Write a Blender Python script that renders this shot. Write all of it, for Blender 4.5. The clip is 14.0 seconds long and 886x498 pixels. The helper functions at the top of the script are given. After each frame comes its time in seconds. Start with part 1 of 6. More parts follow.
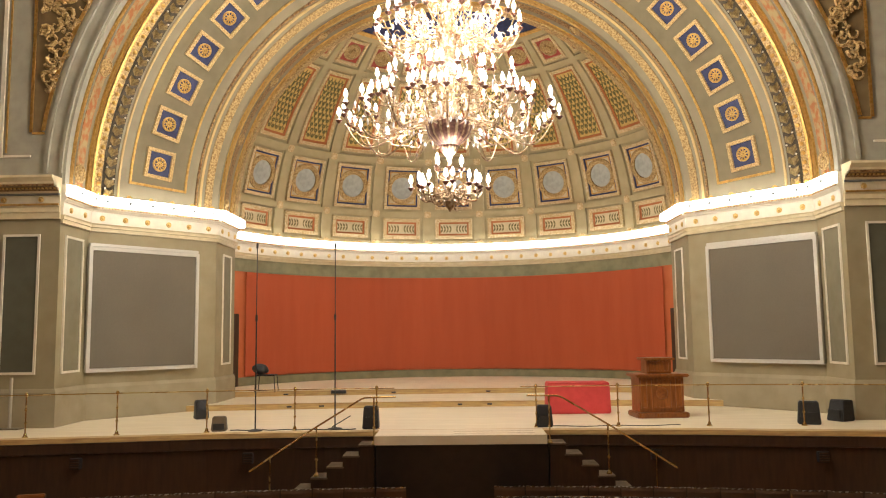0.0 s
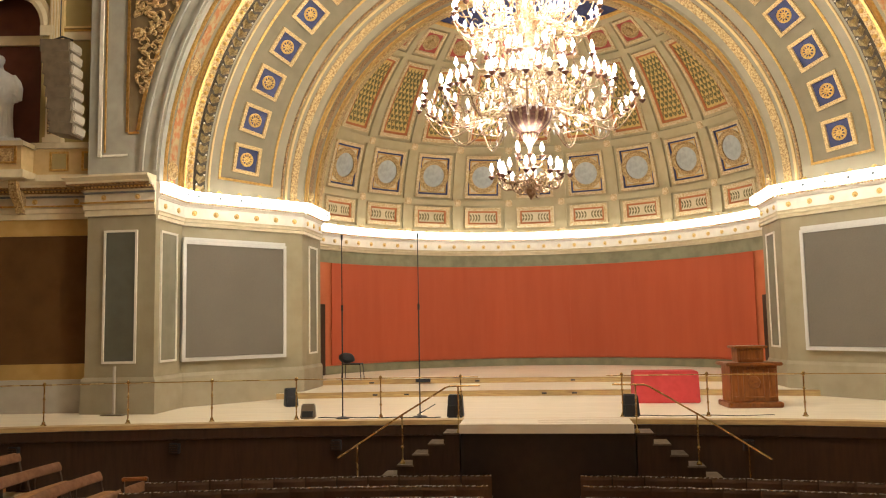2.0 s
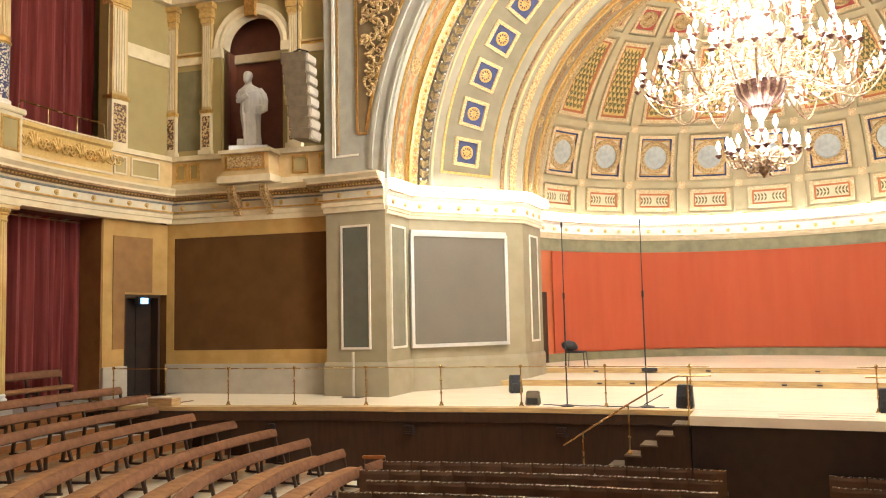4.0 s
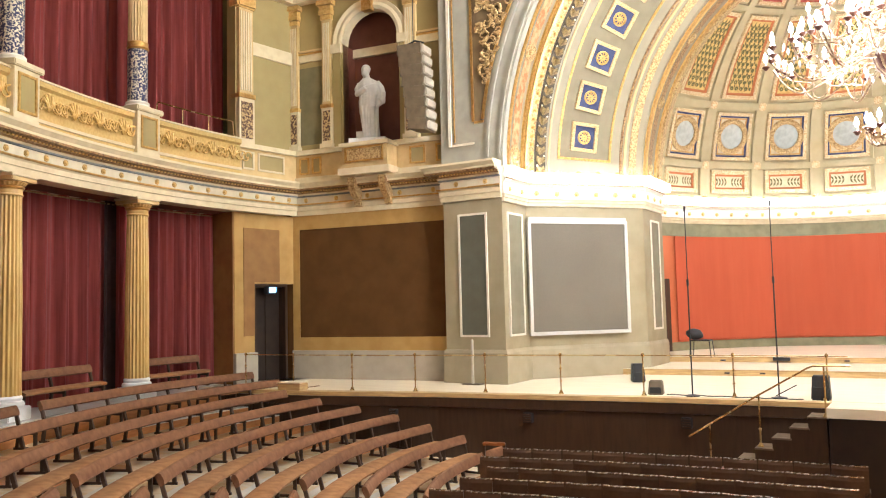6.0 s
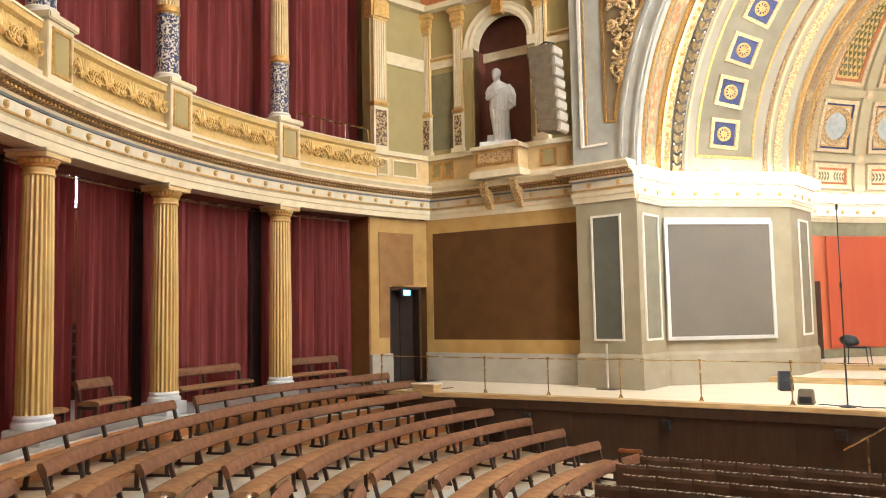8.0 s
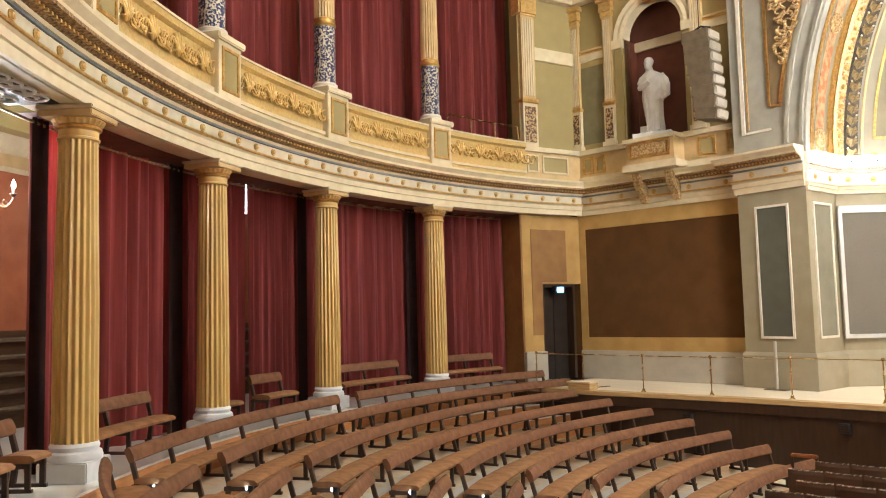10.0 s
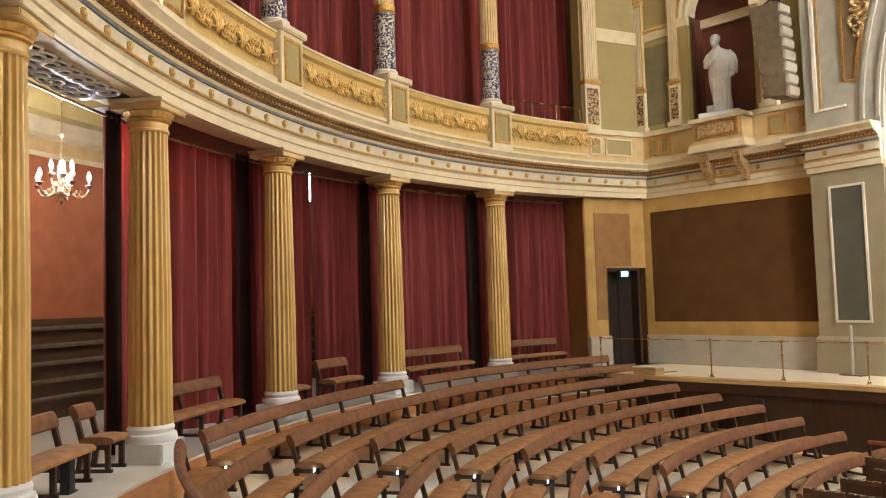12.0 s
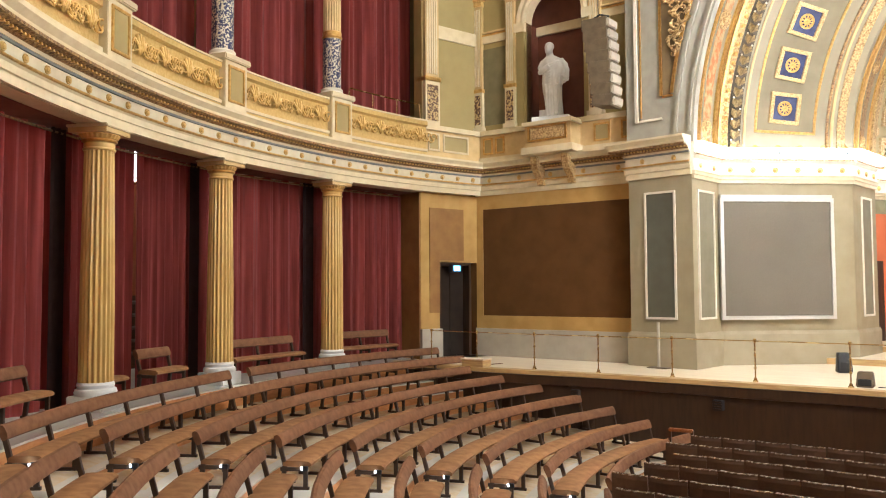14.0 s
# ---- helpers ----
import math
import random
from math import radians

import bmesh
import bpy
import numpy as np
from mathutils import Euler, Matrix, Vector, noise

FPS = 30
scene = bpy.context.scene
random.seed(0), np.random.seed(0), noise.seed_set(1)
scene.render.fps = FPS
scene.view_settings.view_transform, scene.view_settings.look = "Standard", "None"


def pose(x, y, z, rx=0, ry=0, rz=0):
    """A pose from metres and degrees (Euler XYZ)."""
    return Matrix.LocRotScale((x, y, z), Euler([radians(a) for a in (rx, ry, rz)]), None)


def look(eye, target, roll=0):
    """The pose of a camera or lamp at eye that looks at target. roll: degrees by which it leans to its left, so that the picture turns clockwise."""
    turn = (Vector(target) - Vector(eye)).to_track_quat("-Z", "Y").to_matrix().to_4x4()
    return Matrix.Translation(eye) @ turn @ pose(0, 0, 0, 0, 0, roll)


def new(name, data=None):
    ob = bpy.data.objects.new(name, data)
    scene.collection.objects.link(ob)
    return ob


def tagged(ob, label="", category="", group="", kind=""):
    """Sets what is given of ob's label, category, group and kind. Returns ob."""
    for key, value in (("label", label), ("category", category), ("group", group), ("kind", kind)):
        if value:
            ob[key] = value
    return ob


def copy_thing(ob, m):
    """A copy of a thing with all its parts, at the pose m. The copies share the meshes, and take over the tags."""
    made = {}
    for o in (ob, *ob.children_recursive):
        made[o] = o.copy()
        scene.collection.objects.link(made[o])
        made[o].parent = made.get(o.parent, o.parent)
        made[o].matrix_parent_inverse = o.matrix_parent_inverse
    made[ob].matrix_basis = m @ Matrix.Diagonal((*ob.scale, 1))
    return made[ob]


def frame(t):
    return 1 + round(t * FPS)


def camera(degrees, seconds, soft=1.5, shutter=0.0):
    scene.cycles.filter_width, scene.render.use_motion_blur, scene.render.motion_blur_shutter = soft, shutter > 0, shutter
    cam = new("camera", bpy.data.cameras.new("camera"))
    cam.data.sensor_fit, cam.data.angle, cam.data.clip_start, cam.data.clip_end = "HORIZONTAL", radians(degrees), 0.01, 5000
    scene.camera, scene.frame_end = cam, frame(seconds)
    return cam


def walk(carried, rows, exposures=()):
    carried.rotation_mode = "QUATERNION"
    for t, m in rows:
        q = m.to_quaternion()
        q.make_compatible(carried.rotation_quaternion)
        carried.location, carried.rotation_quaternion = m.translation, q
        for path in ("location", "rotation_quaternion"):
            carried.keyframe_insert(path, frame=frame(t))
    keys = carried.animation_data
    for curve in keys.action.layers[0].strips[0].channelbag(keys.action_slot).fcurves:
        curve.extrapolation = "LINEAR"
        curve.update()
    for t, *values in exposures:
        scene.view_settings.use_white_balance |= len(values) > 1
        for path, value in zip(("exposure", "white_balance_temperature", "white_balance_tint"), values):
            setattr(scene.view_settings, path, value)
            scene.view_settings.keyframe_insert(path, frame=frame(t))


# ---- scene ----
# ---- camera ----
cam = camera(58.15, 14.0, 1.1)
EYE = (0.0, 0.0, 1.84)
PATH = [
    (0, 1.42, 6.09, 0.72), (0.5, 2.76, 6.19, 0.97), (1, 4.32, 6.18, 0.98), (1.5, 5.93, 5.64, 1.01),
    (2, 7.35, 5.39, 1.04), (2.5, 9.90, 5.35, 0.81), (3, 13.67, 5.28, 0.78), (3.5, 19.01, 5.14, 1.19),
    (4, 23.16, 4.83, 1.20), (6.5, 33.32, 4.26, 1.27), (7, 35.53, 4.45, 1.09), (7.5, 38.51, 4.50, 1.01),
    (8, 41.08, 4.55, 1.05), (8.5, 43.44, 4.68, 0.85), (9, 46.36, 4.78, 1.12), (11.5, 56.56, 3.91, 1.50),
    (12, 56.54, 3.67, 1.72), (12.5, 55.41, 3.50, 1.44), (13, 54.06, 3.34, 1.56), (13.5, 50.35, 3.08, 1.22),
    (14, 44.66, 2.85, 0.33),
]
EXPOSURES = [(0.0, 0.16, 6200, 10), (2.0, 0.3, 6100, 10), (3.0, 0.74, 5950, 10), (3.5, 0.96, 5850, 10), (4.0, 1.12, 5700, 10), (6.5, 1.32, 5150, 10), (7.5, 1.33, 5150, 10), (9.0, 1.27, 5200, 10), (11.5, 0.93, 5450, 10), (12.5, 1.0, 5450, 10), (13.0, 1.14, 5300, 10), (13.5, 1.18, 5250, 10), (14.0, 1.16, 5250, 10)]
walk(cam, [(t, pose(EYE[0], EYE[1], EYE[2], 90 + p, r, y)) for t, y, p, r in PATH], EXPOSURES)

# ---- world and lights ----
world = bpy.data.worlds.new("hall_dark")
scene.world = world
world.use_nodes = True
world.node_tree.nodes["Background"].inputs[0].default_value = (1.0, 0.85, 0.65, 1)
world.node_tree.nodes["Background"].inputs[1].default_value = 0.02


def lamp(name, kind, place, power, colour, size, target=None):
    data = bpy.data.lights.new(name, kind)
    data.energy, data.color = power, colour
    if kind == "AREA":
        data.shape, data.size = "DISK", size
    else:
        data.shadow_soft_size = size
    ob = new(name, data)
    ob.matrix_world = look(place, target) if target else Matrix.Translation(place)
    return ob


AX = -0.28                       # axis of the hall
CX, CY = -0.25, 13.57            # centre of the round auditorium
SP = 5.1                         # springing of arch and dome
WARM = (1.0, 0.855, 0.665)
lamp("chandelier_light", "POINT", (AX + 0.1, 13.0, 7.7), 2280, WARM, 0.5)
# Unseen overhead area lamp, added to light the seats and stage from above.
lamp("ceiling_fill", "AREA", (AX, 10.0, 15.5), 1200, (1.0, 0.89, 0.73), 9.0, (AX, 8.0, 0.0))
# Fill lamp with no visible source, added behind the camera for the colonnade.
lamp("gallery_fill", "AREA", (-3.0, -2.5, 9.5), 105, (1.0, 0.88, 0.72), 4.0, (-10.0, 10.0, 4.0))

lamp("corridor_light", "POINT", (-12.35, 1.72, 3.95), 120, WARM, 0.25)

# Added, unseen: brightens the corridor behind the curtain gap.
lamp("corridor_fill_far", "POINT", (-15.3, 5.4, 3.95), 22, WARM, 0.2)

# ---- materials ----


def mat(name, colour, rough=0.6, metal=0.0, second=None, scale=6.0, grain=0.0, bump=0.0, emit=0.0, stretch=(1, 1, 1), spec=0.5, sheen=0.0, island=0.0, lo=0.38, hi=0.66):
    m = bpy.data.materials.new(name)
    m.use_nodes = True
    n, l = m.node_tree.nodes, m.node_tree.links
    b = n["Principled BSDF"]
    b.inputs["Base Color"].default_value = (*colour, 1)
    b.inputs["Roughness"].default_value = rough
    b.inputs["Metallic"].default_value = metal
    b.inputs["Specular IOR Level"].default_value = spec
    b.inputs["Sheen Weight"].default_value = sheen
    if emit:
        b.inputs["Emission Color"].default_value = (*colour, 1)
        b.inputs["Emission Strength"].default_value = emit
        return m
    co = n.new("ShaderNodeTexCoord")
    mp = n.new("ShaderNodeMapping")
    mp.inputs["Scale"].default_value = stretch
    l.new(co.outputs["Object"], mp.inputs["Vector"])
    tx = n.new("ShaderNodeTexNoise")
    tx.inputs["Scale"].default_value, tx.inputs["Detail"].default_value = scale, 6.0
    l.new(mp.outputs[0], tx.inputs["Vector"])
    big = n.new("ShaderNodeTexNoise")
    big.inputs["Scale"].default_value, big.inputs["Detail"].default_value = 0.7, 3.0
    l.new(mp.outputs[0], big.inputs["Vector"])
    second = second or tuple(c * 0.78 for c in colour)
    mix = n.new("ShaderNodeMix")
    mix.data_type = "RGBA"
    mix.inputs[6].default_value, mix.inputs[7].default_value = (*colour, 1), (*second, 1)
    ramp = n.new("ShaderNodeMapRange")
    ramp.inputs["From Min"].default_value, ramp.inputs["From Max"].default_value = lo, hi
    l.new(tx.outputs["Fac"], ramp.inputs["Value"])
    l.new(ramp.outputs[0], mix.inputs[0])
    hsv = n.new("ShaderNodeHueSaturation")
    val = n.new("ShaderNodeMapRange")
    val.inputs["From Min"].default_value, val.inputs["From Max"].default_value = 0.3, 0.7
    val.inputs["To Min"].default_value, val.inputs["To Max"].default_value = 0.94, 1.05
    l.new(big.outputs["Fac"], val.inputs["Value"])
    l.new(mix.outputs[2], hsv.inputs["Color"])
    if island:
        info = n.new("ShaderNodeObjectInfo")
        rnd = n.new("ShaderNodeMath")
        rnd.operation = "MULTIPLY_ADD"
        rnd.inputs[1].default_value, rnd.inputs[2].default_value = island, 1 - island / 2
        l.new(info.outputs["Random"], rnd.inputs[0])
        mul = n.new("ShaderNodeMath")
        mul.operation = "MULTIPLY"
        l.new(rnd.outputs[0], mul.inputs[0])
        l.new(val.outputs[0], mul.inputs[1])
        l.new(mul.outputs[0], hsv.inputs["Value"])
    else:
        l.new(val.outputs[0], hsv.inputs["Value"])
    l.new(hsv.outputs[0], b.inputs["Base Color"])
    rr = n.new("ShaderNodeMapRange")
    rr.inputs["To Min"].default_value, rr.inputs["To Max"].default_value = max(0.05, rough - 0.1), min(1, rough + 0.12)
    l.new(tx.outputs["Fac"], rr.inputs["Value"])
    l.new(rr.outputs[0], b.inputs["Roughness"])
    if bump:
        bp = n.new("ShaderNodeBump")
        bp.inputs["Strength"].default_value, bp.inputs["Distance"].default_value = bump, 0.02
        l.new(tx.outputs["Fac"], bp.inputs["Height"])
        l.new(bp.outputs[0], b.inputs["Normal"])
    return m


GREIGE = mat("greige_paint", (0.325, 0.276, 0.165), 0.7, second=(0.295, 0.246, 0.140), scale=2.5, bump=0.05)
PLINTH = mat("greige_plinth_paint", (0.35, 0.30, 0.195), 0.6, second=(0.31, 0.265, 0.165), scale=2.5, bump=0.06)
GREY = mat("grey_green_paint", (0.36, 0.34, 0.27), 0.65, second=(0.31, 0.29, 0.23), scale=3)
FRIEZE = mat("ivory_frieze_paint", (0.69, 0.62, 0.44), 0.5, second=(0.63, 0.56, 0.38), scale=5)
CREAM = mat("cream_paint", (0.68, 0.585, 0.37), 0.5, second=(0.62, 0.52, 0.32), scale=5, bump=0.05)
PALE = mat("pale_stone_paint", (0.74, 0.69, 0.56), 0.5, scale=5, second=(0.68, 0.62, 0.5))
GOLD = mat("gilding", (0.70, 0.46, 0.15), 0.35, 0.85, second=(0.55, 0.32, 0.08), scale=14, bump=0.25)
GILT = mat("gilded_relief", (0.62, 0.45, 0.20), 0.45, 0.3, second=(0.26, 0.15, 0.05), scale=22, bump=0.9)
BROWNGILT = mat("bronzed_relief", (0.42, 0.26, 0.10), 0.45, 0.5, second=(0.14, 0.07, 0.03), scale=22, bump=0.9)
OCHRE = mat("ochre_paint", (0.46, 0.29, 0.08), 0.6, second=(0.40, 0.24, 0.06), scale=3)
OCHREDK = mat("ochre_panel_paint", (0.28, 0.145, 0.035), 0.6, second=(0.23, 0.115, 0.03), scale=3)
BROWN = mat("brown_acoustic_cloth", (0.112, 0.050, 0.013), 0.9, second=(0.095, 0.042, 0.011), scale=2, spec=0.2)
OLIVE = mat("olive_paint", (0.35, 0.275, 0.105), 0.65, second=(0.33, 0.257, 0.097), scale=3)
OLIVEDK = mat("dark_olive_paint", (0.20, 0.175, 0.085), 0.65, scale=3)
MAROON = mat("maroon_paint", (0.15, 0.046, 0.022), 0.65, second=(0.12, 0.036, 0.018), scale=3)
DARKGREEN = mat("dark_green_panel", (0.105, 0.102, 0.068), 0.7, second=(0.095, 0.092, 0.061), scale=3)
PANELGREY = mat("grey_olive_panel", (0.215, 0.195, 0.125), 0.7, second=(0.195, 0.175, 0.11), scale=3)
STONE = mat("limestone_plinth", (0.43, 0.385, 0.30), 0.6, second=(0.39, 0.345, 0.265), scale=3.5, bump=0.1)
WHITE = mat("white_marble", (0.72, 0.72, 0.70), 0.45, second=(0.62, 0.62, 0.6), scale=4, bump=0.05)
SCREEN = mat("grey_screen_cloth", (0.165, 0.143, 0.106), 0.9, second=(0.155, 0.134, 0.099), scale=40, bump=0.1)
SCREENRIM = mat("silver_frame", (0.62, 0.60, 0.54), 0.45, 0.2, second=(0.58, 0.56, 0.50), scale=30)
RED = mat("red_plaster", (0.60, 0.17, 0.06), 0.65, second=(0.56, 0.15, 0.052), scale=2)
REDCLOTH = mat("rust_red_hanging", (0.47, 0.092, 0.030), 0.8, second=(0.445, 0.085, 0.028), scale=3, stretch=(1, 1, 0.15))
GREENBAND = mat("olive_grey_band", (0.265, 0.25, 0.14), 0.65, scale=3)
ORANGE = mat("painted_orange", (0.40, 0.15, 0.045), 0.6, second=(0.42, 0.33, 0.17), scale=6, lo=0.40, hi=0.58)
GARLAND = mat("dark_bronzed_ground", (0.075, 0.055, 0.026), 0.5, 0.3, second=(0.04, 0.028, 0.014), scale=16, bump=0.4)
GARLEAF = mat("olive_gilt_leaf", (0.34, 0.25, 0.10), 0.4, 0.5, second=(0.15, 0.10, 0.04), scale=20, bump=0.4)
GILTFINE = mat("fine_gilt_moulding", (0.70, 0.52, 0.24), 0.42, 0.3, second=(0.36, 0.22, 0.07), scale=30, bump=0.8)
CREAMGILT = mat("cream_gilt_moulding", (0.74, 0.62, 0.38), 0.45, 0.1, second=(0.50, 0.33, 0.12), scale=26, bump=0.6, lo=0.40, hi=0.62)
BLUE = mat("painted_blue", (0.032, 0.042, 0.125), 0.5, second=(0.022, 0.028, 0.085), scale=8)
BLUEPAT = mat("blue_gilt_arabesque", (0.022, 0.026, 0.085), 0.4, second=(0.62, 0.55, 0.40), scale=26, bump=0.3, lo=0.485, hi=0.545)
BROWNPAT = mat("brown_gilt_arabesque", (0.10, 0.05, 0.03), 0.4, second=(0.52, 0.37, 0.16), scale=20, bump=0.5, lo=0.48, hi=0.54)
GOLDPAINT = mat("bright_gold_paint", (0.74, 0.52, 0.18), 0.38, 0.45, second=(0.60, 0.38, 0.11), scale=12, bump=0.1)
NICHE = mat("pale_blue_glass", (0.46, 0.49, 0.46), 0.5, scale=6)
LEAFFIELD = mat("golden_field", (0.68, 0.50, 0.16), 0.55, second=(0.58, 0.36, 0.10), scale=12)
LEAFDARK = mat("olive_leaf_paint", (0.15, 0.13, 0.038), 0.6, scale=10)
PINKRED = mat("painted_rose", (0.42, 0.085, 0.055), 0.6, scale=9)
TERRA = mat("terracotta_border", (0.50, 0.17, 0.05), 0.6, scale=12)
STAGE = mat("pale_wood_stage", (0.80, 0.71, 0.53), 0.4, second=(0.73, 0.63, 0.45), scale=5, stretch=(0.3, 4, 1))
STEPWOOD = mat("oak_riser", (0.60, 0.42, 0.17), 0.5, second=(0.44, 0.28, 0.12), scale=6, stretch=(0.4, 1, 4))
DARKWOOD = mat("dark_stained_wood", (0.048, 0.023, 0.010), 0.4, second=(0.033, 0.016, 0.007), scale=5, stretch=(3, 3, 0.4))
LECTERNWOOD = mat("polished_oak", (0.30, 0.105, 0.024), 0.3, second=(0.19, 0.06, 0.014), scale=5, stretch=(4, 4, 0.5))
BENCH = mat("brown_plush", (0.190, 0.084, 0.031), 0.7, second=(0.135, 0.055, 0.019), scale=9, bump=0.05, sheen=0.0, island=0.16)
CURTAINSHADE = mat("dark_curtain_shade", (0.055, 0.024, 0.02), 0.9, scale=5)
BENCHLEG = mat("bench_frame_wood", (0.06, 0.032, 0.017), 0.5, scale=8)
DARKSEAT = mat("dark_leather", (0.11, 0.058, 0.031), 0.38, second=(0.08, 0.04, 0.02), scale=12, bump=0.1, island=0.3)
METALRIM = mat("worn_chrome", (0.55, 0.48, 0.38), 0.25, 0.9, scale=20)
FLOORWOOD = mat("honey_parquet", (0.54, 0.30, 0.11), 0.16, second=(0.42, 0.215, 0.075), scale=7, stretch=(1, 5, 1))
TIERFLOOR = mat("pale_varnished_boards", (0.87, 0.77, 0.57), 0.14, second=(0.78, 0.62, 0.38), scale=3, stretch=(1, 3, 1))
FLOORPALE = mat("pale_linoleum", (0.80, 0.78, 0.71), 0.16, second=(0.74, 0.72, 0.65), scale=4)
CURTAIN = mat("wine_velvet", (0.385, 0.074, 0.061), 0.85, second=(0.27, 0.046, 0.040), scale=5, stretch=(2.5, 2.5, 0.12), sheen=0.1)
COLUMN = mat("ochre_marbling", (0.58, 0.395, 0.12), 0.35, second=(0.49, 0.31, 0.085), scale=7, stretch=(1, 1, 0.3))
BUFF = mat("buff_paint", (0.62, 0.45, 0.20), 0.5, second=(0.54, 0.38, 0.16), scale=4)
BRASS = mat("brass", (0.60, 0.45, 0.21), 0.25, 1.0, second=(0.5, 0.36, 0.15), scale=4)
BLACK = mat("black_plastic", (0.018, 0.018, 0.019), 0.5, second=(0.013, 0.013, 0.014), scale=20)
GREYBOX = mat("grey_enamel", (0.16, 0.12, 0.07), 0.55, scale=6)
TABLERED = mat("red_cloth", (0.58, 0.055, 0.05), 0.75, second=(0.52, 0.045, 0.042), scale=6)
BULB = mat("candle_bulb", (1.0, 0.94, 0.85), emit=120.0)
RISER = mat("orange_oak_riser", (0.58, 0.27, 0.085), 0.35, second=(0.48, 0.20, 0.06), scale=6, stretch=(1, 1, 4))
PARAGILT = mat("pale_gilt_ground", (0.60, 0.42, 0.14), 0.5, 0.15, second=(0.52, 0.35, 0.10), scale=18, bump=0.4)
CHGOLD = mat("pale_gilded_brass", (0.46, 0.34, 0.20), 0.34, 0.8, second=(0.20, 0.11, 0.06), scale=18)
BOWL = mat("rosy_bronze", (0.20, 0.10, 0.075), 0.4, 0.7, second=(0.09, 0.04, 0.03), scale=20, bump=0.5)
PANBRONZE = mat("dark_bronze", (0.16, 0.075, 0.045), 0.4, 0.6, scale=18)
CRYSTAL = mat("crystal_glass", (0.85, 0.84, 0.8), 0.1, 0.3)
TREAD = mat("worn_brown_tread", (0.17, 0.125, 0.08), 0.5, second=(0.12, 0.085, 0.05), scale=8)
BLACKWOOD = mat("near_black_door_wood", (0.022, 0.013, 0.008), 0.4, second=(0.015, 0.009, 0.006), scale=5)
DADO = mat("brown_wainscot", (0.10, 0.055, 0.025), 0.45, second=(0.07, 0.038, 0.017), scale=4, stretch=(1, 1, 6))
SPANFIELD = mat("brown_olive_paint", (0.19, 0.135, 0.062), 0.6, second=(0.15, 0.10, 0.045), scale=3)
ARCHFIELD = mat("olive_brown_paint", (0.20, 0.168, 0.095), 0.6, second=(0.175, 0.145, 0.08), scale=3)
ARCHPAINT = mat("olive_greige_paint", (0.275, 0.24, 0.155), 0.6, second=(0.25, 0.215, 0.137), scale=3)
DOMEPAINT = mat("dome_grey_paint", (0.47, 0.395, 0.22), 0.6, second=(0.43, 0.355, 0.19), scale=3)
SEAT = mat("tan_brown_plush", (0.30, 0.15, 0.052), 0.75, second=(0.22, 0.10, 0.034), scale=7, bump=0.05, sheen=0.0, island=0.2)
BLUEGREY = mat("blue_grey_paint", (0.21, 0.225, 0.205), 0.6, second=(0.15, 0.17, 0.19), scale=8)
CANDLE = mat("ivory_candle", (0.8, 0.72, 0.55), 0.5)
STRIP = mat("cornice_lamp_glow", (1.0, 0.95, 0.87), emit=6.4)
SIGNLIGHT = mat("exit_sign_glow", (0.25, 0.62, 1.0), emit=2.5)
SPOTLED = mat("aisle_led", (0.85, 0.95, 1.0), emit=14.0)
PALECEIL = mat("pale_corridor_ceiling", (0.80, 0.79, 0.64), 0.7, scale=3)
CEIL = mat("cream_ceiling", (0.72, 0.66, 0.46), 0.7, scale=3)
SALMON = mat("salmon_plaster", (0.40, 0.13, 0.048), 0.65, second=(0.34, 0.105, 0.038), scale=3)

# ---- building helpers ----


def part(name, bm, material, parent=None, label="", smooth=False):
    bmesh.ops.recalc_face_normals(bm, faces=bm.faces)
    me = bpy.data.meshes.new(name)
    bm.to_mesh(me)
    bm.free()
    me.materials.append(material)
    if smooth:
        me.shade_smooth()
        me.set_sharp_from_angle(angle=radians(38))
    ob = new(name, me)
    if parent is not None:
        ob.parent = parent
    if label:
        ob["label"] = label
    return ob


def setting(name, bm, material, label, category, smooth=False):
    return tagged(part(name, bm, material, None, "", smooth), label, category, "", "structure")


def thing(name, label, category, group="", m=None):
    ob = new(name)
    if m is not None:
        ob.matrix_basis = m
    return tagged(ob, label, category, group)


def box(bm, a, b, m=None, bevel=0.0):
    made = bmesh.ops.create_cube(bm, size=1)
    s = [max(abs(b[i] - a[i]), 1e-4) for i in range(3)]
    c = [(a[i] + b[i]) / 2 for i in range(3)]
    t = Matrix.Translation(c) @ Matrix.Diagonal((*s, 1))
    bmesh.ops.transform(bm, matrix=(m @ t) if m is not None else t, verts=made["verts"])
    if bevel:
        es = list({e for v in made["verts"] for e in v.link_edges})
        bmesh.ops.bevel(bm, geom=es, offset=bevel, segments=2, affect="EDGES")
    return bm


def one_box(a, b, m=None, bevel=0.0):
    return box(bmesh.new(), a, b, m, bevel)


def tube(bm, pts, r, n=8, r1=None):
    r1 = r if r1 is None else r1
    pts = [Vector(p) for p in pts]
    rings = []
    ref = Vector((0.123, 0.377, 0.918))
    for i, p in enumerate(pts):
        d = (pts[min(i + 1, len(pts) - 1)] - pts[max(i - 1, 0)]).normalized()
        u = d.cross(ref).normalized()
        v = d.cross(u)
        rr = r + (r1 - r) * i / max(1, len(pts) - 1)
        rings.append([bm.verts.new(p + (u * math.cos(2 * math.pi * k / n) + v * math.sin(2 * math.pi * k / n)) * rr) for k in range(n)])
    for a, b in zip(rings, rings[1:]):
        for k in range(n):
            bm.faces.new((a[k], a[(k + 1) % n], b[(k + 1) % n], b[k]))
    bm.faces.new(rings[0][::-1])
    bm.faces.new(rings[-1])
    return bm


